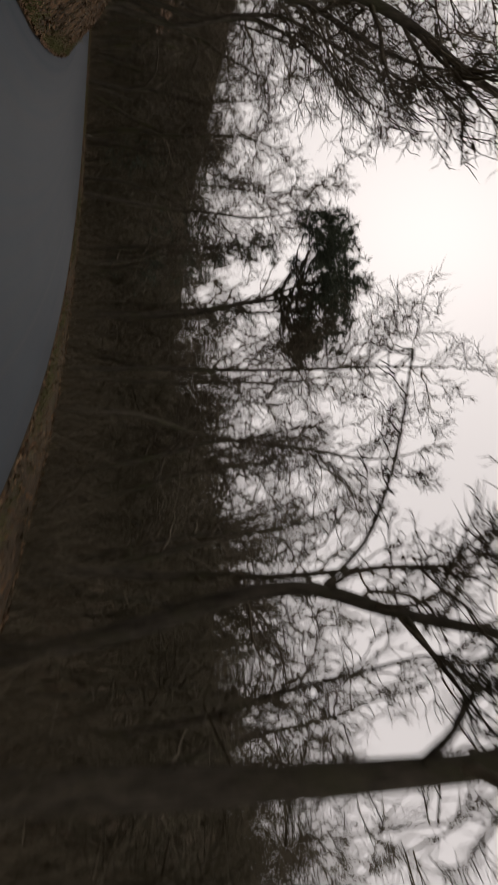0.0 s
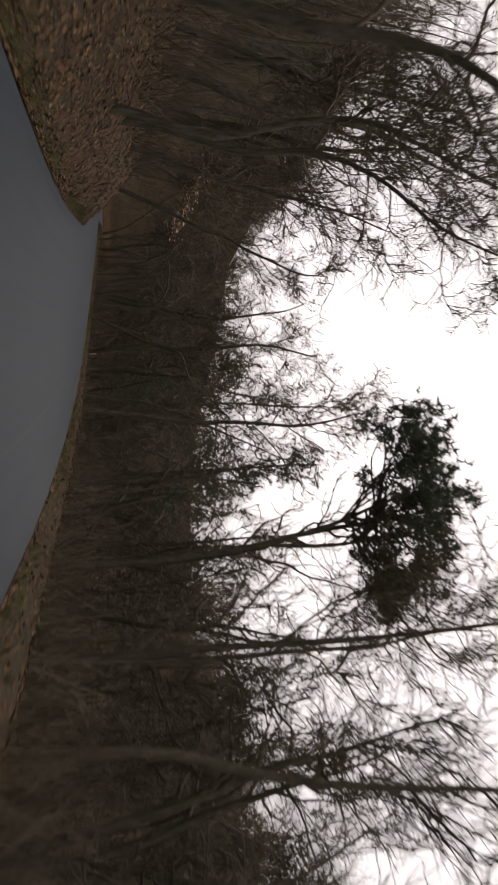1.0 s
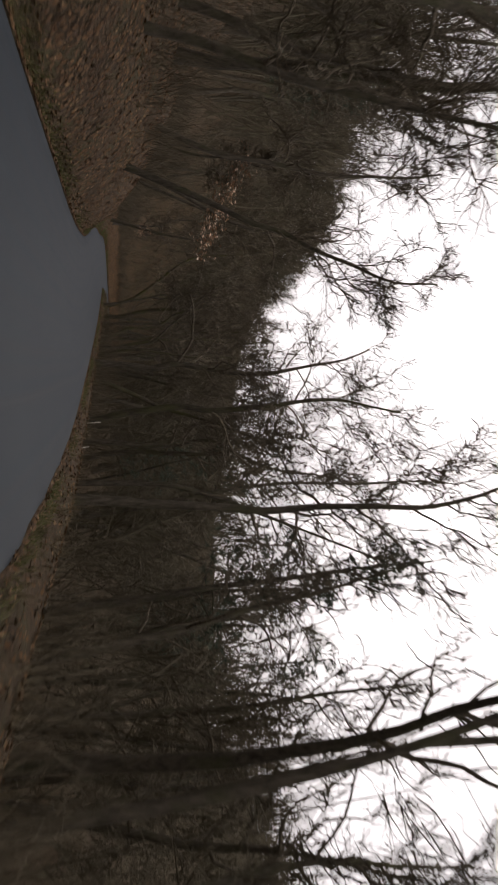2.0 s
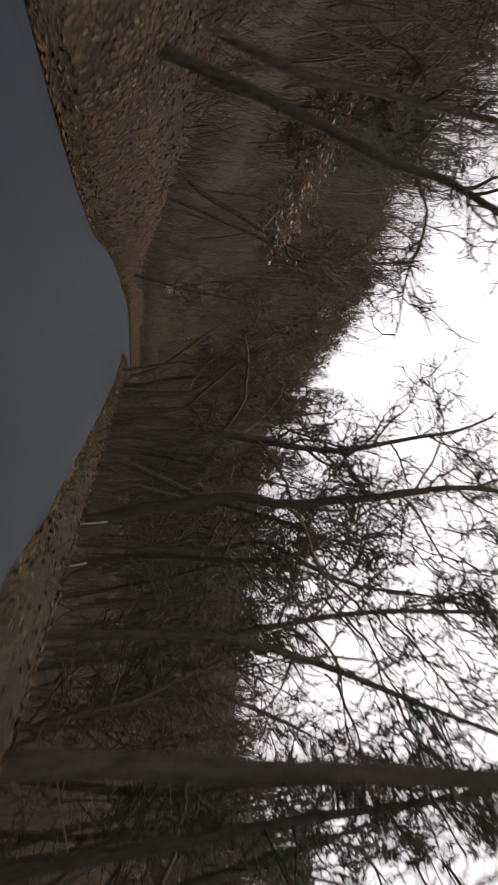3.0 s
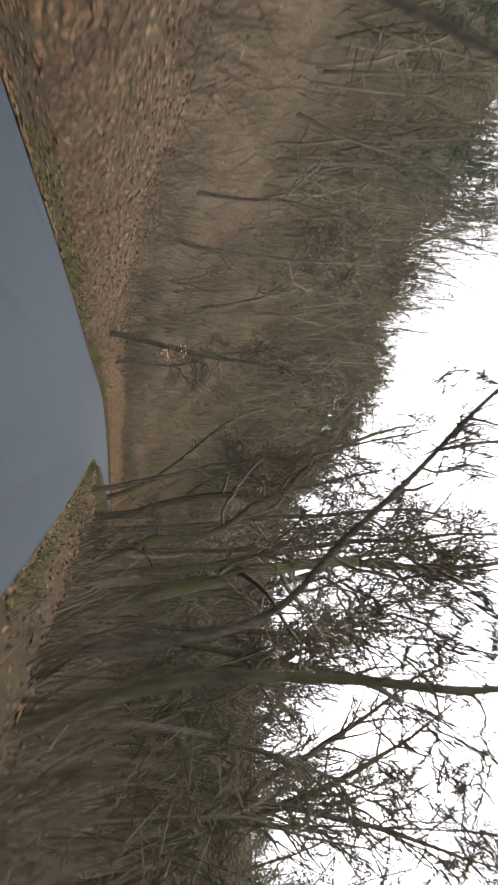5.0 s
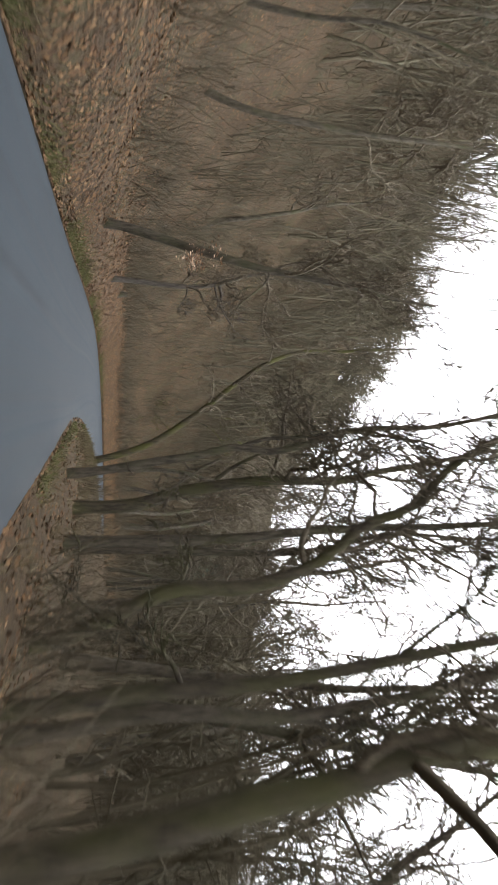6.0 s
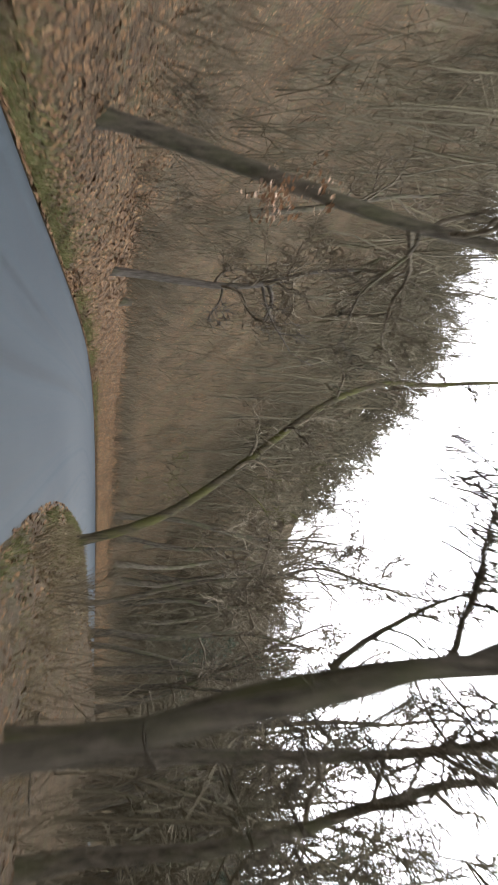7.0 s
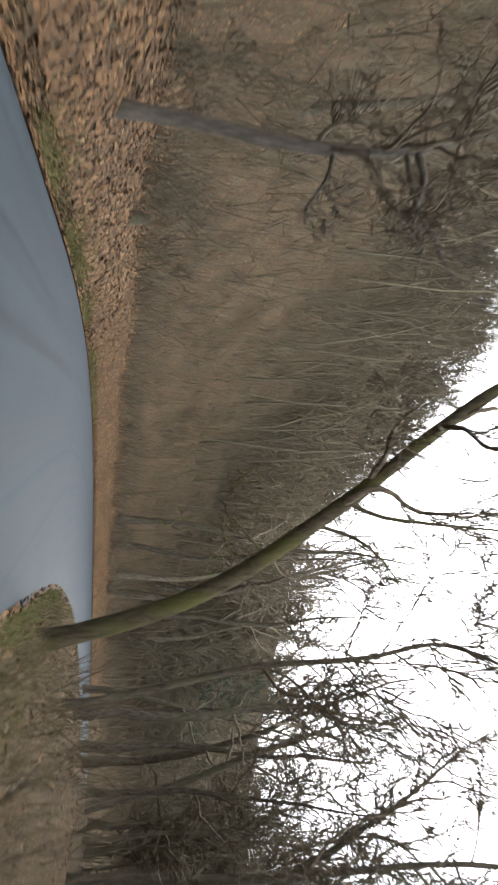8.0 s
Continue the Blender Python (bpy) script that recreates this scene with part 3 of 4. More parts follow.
roadside_tree(40, [(-6.9, -3.3, 3.0), (-6.21, -3.25, 3.95), (-5.5, -3.17, 5.36), (-4.91, -3.11, 6.49), (-4.0, -3.01, 8.63)],
              0.3, 12, BARK, 15, 0.4, "dark bare tree leaning out from the bank")
roadside_tree(41, [(-6.1, -16.9, 2.6), (-5.0, -16.94, 5.21), (-4.77, -16.95, 7.09), (-4.55, -16.97, 8.48), (-4.38, -16.98, 9.64)],
              0.24, 13, BARK, 17, 0.35, "bare tree on the bank reaching over the road")
roadside_tree(42, [(-4.0, -20.1, 1.8), (-2.7, -20.14, 4.6), (-2.14, -20.15, 5.92), (-1.89, -20.17, 6.92), (-1.37, -20.21, 7.97)],
              0.24, 11, BARK, 16, 0.45, "crooked bare tree reaching over the road")
roadside_tree(43, [(-6.7, -42.2, 2.0), (-6.34, -42.23, 4.95), (-6.32, -42.23, 6.49), (-6.14, -42.29, 7.64), (-5.73, -42.43, 8.62)],
              0.3, 13, BARK, 19, 0.35, "dark spreading bare tree on the bank")
roadside_tree(44, [(-5.1, -38.6, 1.4), (-4.75, -38.54, 3.68), (-5.26, -38.37, 5.9), (-5.38, -38.33, 7.64), (-4.99, -38.46, 8.85)],
              0.22, 13, BARK, 19, 0.4, "bare tree with crooked twiggy branches on the bank")
roadside_tree(45, [(-5.2, -35.4, 2.0), (-4.7, -35.39, 5.1), (-4.86, -35.33, 7.11), (-4.37, -35.5, 8.84), (-2.93, -35.99, 11.2)],
              0.22, 13, BARK, 19, 0.4, "bare tree bending over the road from the bank")
roadside_tree(46, [(-14.0, 28.5, 2.0), (-13.5, 28.5, 5.4), (-12.8, 28.5, 9.9), (-12.6, 28.5, 14.0)],
              0.3, 18, BARK, 16, 0.45, "slim bare tree on the leafy bank", stout=2.5)
roadside_tree(47, [(-6.9, -0.8, 2.6), (-6.19, -0.73, 3.94), (-5.56, -0.66, 5.62), (-4.85, -0.59, 7.5), (-3.99, -0.49, 10.07)],
              0.22, 12, BARK, 15, 0.45, "thin bare tree leaning out from the bank")
roadside_tree(48, [(-8.2, -52.0, 1.8), (-7.6, -51.9, 4.5), (-6.9, -51.7, 7.0), (-6.0, -51.5, 9.0)],
              0.28, 13, BARK, 20, 0.3, "dark bare tree spreading over the road")
roadside_tree(49, [(-9.8, -46.5, 3.5), (-9.2, -46.4, 6.0), (-8.2, -46.2, 9.0)],
              0.28, 15, BARK, 20, 0.3, "tall bare tree high on the bank")
roadside_tree(50, [(-5.2, -28.0, 1.2), (-4.9, -28.0, 3.2), (-4.3, -28.1, 5.2), (-3.9, -28.2, 7.4)],
              0.24, 11.5, BARK, 18, 0.3, "bare tree with dense reddish-brown twigs on the bank")
roadside_tree(51, [(-7.4, -24.0, 1.8), (-7.0, -24.0, 4.2), (-6.2, -24.1, 6.6)],
              0.26, 13, BARK, 19, 0.3, "bushy bare tree crowded against its neighbours on the bank")
roadside_tree(52, [(-8.4, -32.5, 2.0), (-8.0, -32.5, 4.6), (-7.3, -32.4, 7.2)],
              0.26, 13, BARK, 19, 0.3, "dark bare tree with many fine twigs high on the bank")
tree, rng = roadside_tree(38, [(-6.3, -14.2, 1.8), (-5.9, -14.4, 3.0), (-5.45, -14.55, 4.4), (-5.3, -14.6, 6.1)],
              0.14, 7.5, BARK, 11, 0.5, "young leaning tree with dry brown leaves")
for centre, count in (((-5.2, -14.7, 6.5), 80), ((-4.3, -14.7, 6.0), 110), ((-3.4, -14.7, 5.55), 120), ((-2.5, -14.7, 5.15), 120), ((-1.8, -14.7, 4.85), 70)):
    fork = np.array((-5.3, -14.6, 6.1))
    store = [[], []]
    limb_mesh(rng, store, fork, np.array(centre) - fork, 2.8, 0.02, 5, 3, 0.0, 4)
    part("limb", *local(store, tree.location), TWIG, tree)
    dry_leaves(tree, rng, centre, count, (0.36, 0.3, 0.2), 0.17, "dry brown leaves")


def wood_tree(seed, height, radius, limbs, subs, twigs, low, reach, spread, lift, lean):
    """A model of a bare woodland tree at the origin: trunk and crown."""
    rng = np.random.default_rng(seed)
    line = wander(rng, (0, 0, -0.8), (lean, 0, 1), height * 0.93, 14, 0.085, 0.06)
    tree = new("tree")
    part("trunk", *trunk_mesh(rng, line, radius, radius * 0.12, 8), BARK, tree)
    store = [[], []]
    for k in range(limbs):
        u = low + (0.99 - low) * (k + rng.uniform(0, 0.9)) / limbs
        q, d = along(line, u)
        limb_mesh(rng, store, q, aside(rng, d, rng.uniform(*spread)), height * reach * rng.uniform(0.5, 1.0) * (1.3 - 0.8 * u),
                  max(radius * (1 - 0.85 * u) * 0.6, 0.022), subs, twigs, lift, 4, 1.9)
    part("crown", *store, TWIG, tree)
    return tree


def needle_tuft(rng, green, c, count, size):
    for _ in range(count):
        v = rng.normal(0, 1, 3)
        v /= np.linalg.norm(v)
        w_ = np.cross(v, rng.normal(0, 1, 3))
        w_ *= 0.022 / (np.linalg.norm(w_) + 1e-9)
        s = size * rng.uniform(0.6, 1.2)
        base = len(green[0])
        green[0].extend([tuple(c - w_), tuple(c + w_), tuple(c + v * s)])
        green[1].append((base, base + 1, base + 2))


def pine_tree(seed, line, radius, boughs, low, reach, tufts, origin=(0, 0, 0)):
    """A pine: bare lower trunk, crooked boughs and a crown of needle tufts."""
    rng = np.random.default_rng(seed)
    tree = empty_at("pine", origin)
    wood, green = trunk_mesh(rng, line, radius, radius * 0.15, 8), [[], []]
    for k in range(boughs):
        u = low + (0.99 - low) * (k + rng.uniform(0, 0.9)) / boughs
        q, d = along(line, u)
        ln = reach * rng.uniform(0.5, 1.1) * (1.3 - u) ** 0.5
        main = wander(rng, q, aside(rng, d, rng.uniform(58, 92)), ln, 5, 0.18, 0.05)
        tube(wood, main, np.linspace(0.045, 0.012, len(main)), 4)
        for _ in range(tufts):
            c, e = along(main, rng.uniform(0.25, 1.0))
            c = c + rng.normal(0, 0.3, 3)
            needle_tuft(rng, green, c, 18, 0.38)
    part("trunk", *local(wood, origin), BARK, tree)
    part("crown", *local(green, origin), NEEDLE, tree, "dark green needles")
    return tree


def umbrella_pine(seed, line, fork, radius, centre, spread, origin):
    """An old pine: two bare stems and boughs that reach up into a broad, hollow dome of needles."""
    rng = np.random.default_rng(seed)
    tree = empty_at("pine", origin)
    wood, green = trunk_mesh(rng, line, radius, radius * 0.35, 8), [[], []]
    tube(wood, fork, np.linspace(radius * 0.6, radius * 0.25, len(fork)), 7)
    for k in range(64):
        turn, rise = k * 2.39996, math.asin(rng.uniform(0.12, 1.0))
        tip = np.array(centre) + np.array(spread) * (math.cos(turn) * math.cos(rise), math.sin(turn) * math.cos(rise), math.sin(rise)) * rng.uniform(0.78, 1.08)
        stem = line if k % 2 else fork
        q, d = along(stem, rng.uniform(0.8, 1.0) if k % 2 else rng.uniform(0.45, 1.0))
        middle = q * 0.45 + tip * 0.55 + rng.normal(0, 0.4, 3) - (0, 0, 0.35)
        bough = spline([tuple(q), tuple(middle), tuple(tip)], 8)
        tube(wood, bough, np.linspace(0.05, 0.014, len(bough)), 4)
        for clump in range(4):
            c, e = along(bough, rng.uniform(0.8, 1.0))
            c = c + rng.normal(0, 0.42, 3) * (1, 1, 0.6)
            for _ in range(int(rng.uniform(5, 11))):
                needle_tuft(rng, green, c + rng.normal(0, 0.2, 3), 17, 0.36)
    part("trunk", *local(wood, origin), BARK, tree)
    part("crown", *local(green, origin), NEEDLE, tree, "dark green needles")
    return tree


line = spline([(9.8, -32.94, -3.2), (9.55, -32.85, 3.48), (9.05, -32.68, 7.44), (8.38, -32.45, 10.22), (7.8, -32.15, 11.9), (7.4, -32.0, 13.2)], 20)
fork = spline([(9.12, -32.7, 6.9), (9.3, -32.65, 8.9), (9.3, -32.6, 10.3), (8.87, -32.6, 12.6), (8.3, -32.6, 14.0)], 12)
tagged(umbrella_pine(123, line, fork, 0.17, (7.9, -32.3, 11.7), (5.0, 2.6, 3.8), (9.8, -32.94, float(land(9.8, -32.94)))),
       "dark pine with a ragged umbrella crown leaning over the road", "pine tree", "pines")


MODELS = [wood_tree(101, 17, 0.20, 17, 9, 6, 0.42, 0.30, (30, 65), 0.10, 0.03),
          wood_tree(102, 20, 0.24, 18, 8, 6, 0.48, 0.28, (25, 60), 0.12, -0.04),
          wood_tree(103, 14, 0.14, 15, 8, 6, 0.38, 0.32, (30, 70), 0.06, 0.08),
          wood_tree(104, 18, 0.22, 16, 8, 6, 0.44, 0.36, (35, 75), 0.04, 0.0),
          wood_tree(105, 12, 0.10, 14, 7, 6, 0.38, 0.30, (25, 60), 0.10, -0.08)]
PINES = [pine_tree(121, wander(np.random.default_rng(5), (0, 0, -0.3), (0.05, 0, 1), 19, 12, 0.03, 0.02), 0.2, 28, 0.42, 4.0, 14),
         pine_tree(122, wander(np.random.default_rng(6), (0, 0, -0.3), (-0.05, 0, 1), 16, 12, 0.03, 0.02), 0.17, 26, 0.38, 3.4, 14)]
WOOD_LABEL = ["tall bare broadleaf tree with dark bark", "very tall straight bare woodland tree", "medium bare tree leaning a little",
              "bare tree with wide crooked branches", "slender young bare tree"]
for k, model in enumerate(MODELS):
    tagged(model, WOOD_LABEL[k] + " in the wood", "tree", "woodland trees")
for model in PINES:
    tagged(model, "dark green pine with a bare lower trunk", "pine tree", "pines")

rng = np.random.default_rng(7)
taken = list(FEET)
first = [True] * len(MODELS)


def plant(model, x, y, scale, turn, fresh):
    tilt = pose(0, 0, 0, 0, (9 if x < float(LEFT(y)) else 3) * math.sin(x * 7.3 + y) + (6 if x < float(LEFT(y)) else -1), 0)
    m = pose(x, y, float(land(x, y))) @ tilt @ pose(0, 0, 0, 0, 0, turn) @ Matrix.Diagonal((scale, scale, scale, 1))
    if fresh:
        model.matrix_basis = m
        return model
    made = copy_thing(model, m)
    made.matrix_basis = m
    return made


def clear_of_road(x, y, gap):
    return x < float(LEFT(y)) - gap or x > float(RIGHT(y)) + gap


count = 0
for tries in range(6000):
    if count >= 34:
        break
    y = rng.uniform(-66, 92)
    off = 4.6 + 36 * rng.uniform(0, 1) ** 1.3
    if rng.uniform() < 0.38:
        x = float(LEFT(y)) - off - 1.0
    else:
        x = float(RIGHT(y)) + off
    if not clear_of_road(x, y, 2.5) or any((x - a) ** 2 + (y - b_) ** 2 < 2.6 ** 2 for a, b_ in taken):
        continue
    k = int(rng.integers(0, len(MODELS)))
    plant(MODELS[k], x, y, rng.uniform(0.75, 1.1), rng.uniform(0, 360), first[k])
    first[k] = False
    taken.append((x, y))
    count += 1

# the wood facing the bend
count = 0
for tries in range(600):
    if count >= 8:
        break
    y = rng.uniform(34, 86)
    x = float(LEFT(y)) - 6.0 - 22 * rng.uniform(0, 1)
    if any((x - a) ** 2 + (y - b_) ** 2 < 2.4 ** 2 for a, b_ in taken):
        continue
    plant(MODELS[(0, 1, 3)[count % 3]], x, y, rng.uniform(0.85, 1.15), rng.uniform(0, 360), False)
    taken.append((x, y))
    count += 1

# the bank above the first bend
count = 0
for tries in range(600):
    if count >= 6:
        break
    y = rng.uniform(-34, -4)
    x = float(LEFT(y)) - 4.5 - 7 * rng.uniform(0, 1)
    if any((x - a) ** 2 + (y - b_) ** 2 < 1.8 ** 2 for a, b_ in taken):
        continue
    plant(MODELS[(0, 3)[count % 2]], x, y, rng.uniform(0.7, 1.0), rng.uniform(0, 360), False)
    taken.append((x, y))
    count += 1

# the wood on the inside of the bend
count = 0
for tries in range(600):
    if count >= 20:
        break
    y = rng.uniform(8, 62)
    x = float(RIGHT(y)) + 6.0 + 26 * rng.uniform(0, 1) ** 1.2
    if any((x - a) ** 2 + (y - b_) ** 2 < 2.2 ** 2 for a, b_ in taken):
        continue
    plant(MODELS[count % len(MODELS)], x, y, rng.uniform(0.75, 1.15), rng.uniform(0, 360), False)
    taken.append((x, y))
    count += 1

# the copse beyond the tip of the verge
count = 0
for tries in range(600):
    if count >= 7:
        break
    y = rng.uniform(40, 62)
    x = float(RIGHT(y)) + 3.5 + 13 * rng.uniform(0, 1)
    if any((x - a) ** 2 + (y - b_) ** 2 < 1.7 ** 2 for a, b_ in taken):
        continue
    plant(MODELS[(0, 1, 3)[count % 3]], x, y, rng.uniform(0.8, 1.05), rng.uniform(0, 360), False)
    taken.append((x, y))
    count += 1

# the wood below the road, behind the roadside trees
count = 0
for tries in range(900):
    if count >= 22:
        break
    y = rng.uniform(-66, 58)
    if y > -15 and rng.uniform(0, 1) < 0.5:
        continue
    x = float(RIGHT(y)) + (12.0 if y < -38 else 6.5) + 15 * rng.uniform(0, 1)
    if any((x - a) ** 2 + (y - b_) ** 2 < 2.0 ** 2 for a, b_ in taken):
        continue
    plant(MODELS[(0, 3, 1, 3)[count % 4]], x, y, rng.uniform(0.8, 1.15), rng.uniform(0, 360), False)
    taken.append((x, y))
    count += 1

# trees standing close together below the first bend
for k, (x, y) in enumerate([(5.5, -54), (10.5, -50.5), (13.5, -54), (15.5, -46)]):
    plant(MODELS[(0, 3, 1)[k % 3]], x, y, 0.8 + 0.05 * k, 67 * k, False)

# tall trees on the inside of the last bend
for k, (x, y) in enumerate([(6.8, 51.5), (10.2, 57), (13.5, 62.5), (16, 54), (11.5, 68), (20, 63), (14.5, 48.5), (22.5, 70)]):
    plant(MODELS[(3, 0, 1, 3)[k % 4]], x, y, 0.95 + 0.04 * (k % 4), 71 * k + 20, False)

# bare crowns that close the gaps behind the old pine and beyond the last bend
for k, (x, y) in enumerate([(13.4, -23), (15.4, -17), (12.2, -27.5), (2.6, 81), (5.2, 84.5), (8.0, 86), (10.2, 89), (13, 91.5), (6.6, 90), (16, 95), (10.5, 94)]):
    plant(MODELS[(0, 3, 1, 3)[k % 4]], x, y, (0.95 if y < 0 else 1.3) + 0.05 * (k % 4), 83 * k + 10, False)

PINE_SPOTS = [(12.5, -18, 0.95, 0), (22, -4, 1.0, 1), (17, 16, 0.9, 0), (26, 34, 1.05, 1), (21, 52, 0.9, 0), (-17, 12, 0.8, 1), (-21, 33, 0.9, 0),
              (-30, 55, 1.0, 1), (14, 70, 0.9, 0), (-26, -8, 0.9, 1), (30, 8, 1.1, 0), (13, 4, 0.8, 1)]
used = [True, True]
for x, y, s, k in PINE_SPOTS:
    plant(PINES[k], x, y, s, x * 37, used[k])
    used[k] = False


# ---------------------------------------------------------------- woods that close the distance, brush and leaf litter
def unit(v):
    return v / (np.linalg.norm(v, axis=-1, keepdims=True) + 1e-9)


def strips(lines, widths, rng):
    """Slender three-sided stems along many lines at once: lines (n, k, 3), widths (n, k)."""
    n, k, _ = lines.shape
    d = unit(np.gradient(lines, axis=1))
    side = unit(np.cross(d, unit(rng.normal(0, 1, (n, 1, 3)))))
    other = np.cross(d, side)
    ring = np.stack([lines + widths[..., None] * (math.cos(t) * side + math.sin(t) * other) for t in (0, 2.094, 4.189)], 2)
    base = (np.arange(n)[:, None] * k + np.arange(k - 1)[None, :]) * 3
    faces = np.concatenate([np.stack([base + j, base + (j + 1) % 3, base + 3 + (j + 1) % 3, base + 3 + j], -1).reshape(-1, 4) for j in range(3)])
    return ring.reshape(-1, 3), faces


def slivers(a, c, width, rng):
    """Many fine twigs at once, each one thin face from a to the tip c."""
    w_ = unit(np.cross(c - a, rng.normal(0, 1, a.shape))) * width
    verts = np.stack([a - w_, a + w_, c], 1).reshape(-1, 3)
    return verts, np.arange(len(verts)).reshape(-1, 3)


def far_woods(seed, xs, ys, boughs, twigs, stout=1.0, tall=(9, 20)):
    rng = np.random.default_rng(seed)
    n = len(xs)
    foot = np.stack([xs, ys, land(xs, ys) - 0.3], 1)
    h = rng.uniform(*tall, n)
    d = unit(np.stack([rng.normal(0, 0.1, n), rng.normal(0, 0.1, n), np.ones(n)], 1))
    pts = [foot]
    for _ in range(5):
        d = unit(d + rng.normal(0, 0.13, (n, 3)) + np.array((0, 0, 0.04)))
        pts.append(pts[-1] + d * h[:, None] / 5)
    lines = np.stack(pts, 1)
    r = rng.uniform(0.05, 0.16, n)
    v1, f1 = strips(lines, r[:, None] * np.linspace(1, 0.25, 6)[None, :], rng)
    m_ = n * boughs
    t = np.repeat(np.arange(n), boughs)
    u = rng.uniform(0.12, 1.0, m_) * 4.999
    i = u.astype(int)
    q = lines[t, i] + (lines[t, i + 1] - lines[t, i]) * (u - i)[:, None]
    way = unit(rng.normal(0, 1, (m_, 3)) * (1, 1, 0.35) + np.stack([np.zeros(m_), np.zeros(m_), rng.uniform(0.3, 1.6, m_)], 1))
    ln = rng.uniform(1.2, 4.2, m_)[:, None] * (1.25 - 0.14 * u)[:, None]
    mid = q + way * ln * 0.5
    end = mid + unit(way + rng.normal(0, 0.3, (m_, 3)) + np.array((0, 0, 0.25))) * ln * 0.5
    w_ = unit(np.cross(end - q, rng.normal(0, 1, (m_, 3)))) * 0.042 * stout
    v2 = np.stack([q - w_, q + w_, mid + w_ * 0.7, mid - w_ * 0.7, end], 1).reshape(-1, 3)
    b0 = np.arange(m_) * 5
    f2 = np.concatenate([np.stack([b0, b0 + 1, b0 + 2], 1), np.stack([b0, b0 + 2, b0 + 3], 1), np.stack([b0 + 3, b0 + 2, b0 + 4], 1)])
    k = np.repeat(np.arange(m_), twigs)
    s_ = rng.uniform(0.1, 1.0, len(k))[:, None]
    c = q[k] * (1 - s_) + end[k] * s_
    tip = c + (way[k] * rng.uniform(0.3, 1.2, len(k))[:, None] + rng.normal(0, 0.5, (len(k), 3))) * 1.3
    v3, f3 = slivers(c, tip, 0.022 * stout, rng)
    verts = np.concatenate([v1, v2, v3])
    faces = (f1.tolist() + (f2 + len(v1)).tolist() + (f3 + len(v1) + len(v2)).tolist())
    return verts.tolist(), faces


rng = np.random.default_rng(201)
xs, ys = rng.uniform(-125, 125, 17000), rng.uniform(-90, 172, 17000)
off = LEFT(ys) - xs
keep = (off > 13) & (rng.uniform(0, 1, 17000) < np.interp(off, [13, 45, 140], [0.95, 0.6, 0.3])) & (np.hypot(xs - 15, ys - 25) < 150)
xs, ys = xs[keep][:1250], ys[keep][:1250]
tagged(mesh_object("hillside_woods", *far_woods(203, xs, ys, 11, 5), HAZED_BARK), "dense bare brown woods on the hillside", "woods", kind="stuff")
ys = rng.uniform(-56, 90, 950)
xs = LEFT(ys) - 13 - 42 * rng.uniform(0, 1, 950) ** 1.0
ys[:120] = rng.uniform(-22, 18, 120)
xs[:120] = LEFT(ys[:120]) - rng.uniform(14, 30, 120)
tagged(mesh_object("slope_woods", *far_woods(209, xs, ys, 13, 10, 0.6), HAZED_STEM), "crowded bare brown trees on the slope above the bank", "woods", kind="stuff")
t = rng.uniform(-0.5, math.pi + 0.6, 2600)
r = rng.uniform(78, 138, 2600)
xs, ys = 10 + r * np.cos(t), 18 + r * np.sin(t)
keep = (xs < LEFT(ys) - 10) | (xs > RIGHT(ys) + 10)
tagged(mesh_object("ridge_woods", *far_woods(207, xs[keep][:950], ys[keep][:950], 12, 9, 1.7, (5, 11)), HAZED_BARK), "thin bare woods along the ridge", "woods", kind="stuff")
xs, ys = rng.uniform(-15, 150, 9000), rng.uniform(-110, 110, 9000)
off = xs - RIGHT(ys)
keep = (off > 9) & (np.hypot(xs - 15, ys - 25) < 150) & (rng.uniform(0, 1, 9000) < np.interp(off, [9, 50, 170], [0.8, 0.6, 0.3]))
xs, ys = xs[keep][:900], ys[keep][:900]
tagged(mesh_object("valley_woods", *far_woods(204, xs, ys, 14, 8, 1.1, (6, 15)), HAZED_BARK), "dense bare brown woods across the valley", "woods", kind="stuff")

ys = rng.uniform(-62, 105, 900)
xs = RIGHT(ys) + 9 + 38 * rng.uniform(0, 1, 900)
keep = np.hypot(xs - 15, ys - 25) < 120
xs, ys = xs[keep][:260], ys[keep][:260]
tagged(mesh_object("verge_woods", *far_woods(211, xs, ys, 24, 20, 1.0, (11, 19)), HAZED_BARK), "fine bare branches of crowded trees below the road", "woods", kind="stuff")

ys = rng.uniform(58, 112, 1500)
xs = rng.uniform(0, 75, 1500)
keep = ((xs < LEFT(ys) - 6) | (xs > RIGHT(ys) + 5)) & (xs > 0.16 * (ys - 22))
xs, ys = xs[keep][:230], ys[keep][:230]
tagged(mesh_object("bend_woods", *far_woods(213, xs, ys, 24, 20, 1.3, (10, 17)), HAZED_BARK), "fine bare branches of crowded trees beyond the bend", "woods", kind="stuff")

xs, ys = rng.uniform(-48, 5, 260), rng.uniform(90, 132, 260)
tagged(mesh_object("crest_woods", *far_woods(215, xs, ys, 16, 14, 1.5, (5, 10)), HAZED_STEM), "dense low bare trees along the crest beyond the bend", "woods", kind="stuff")


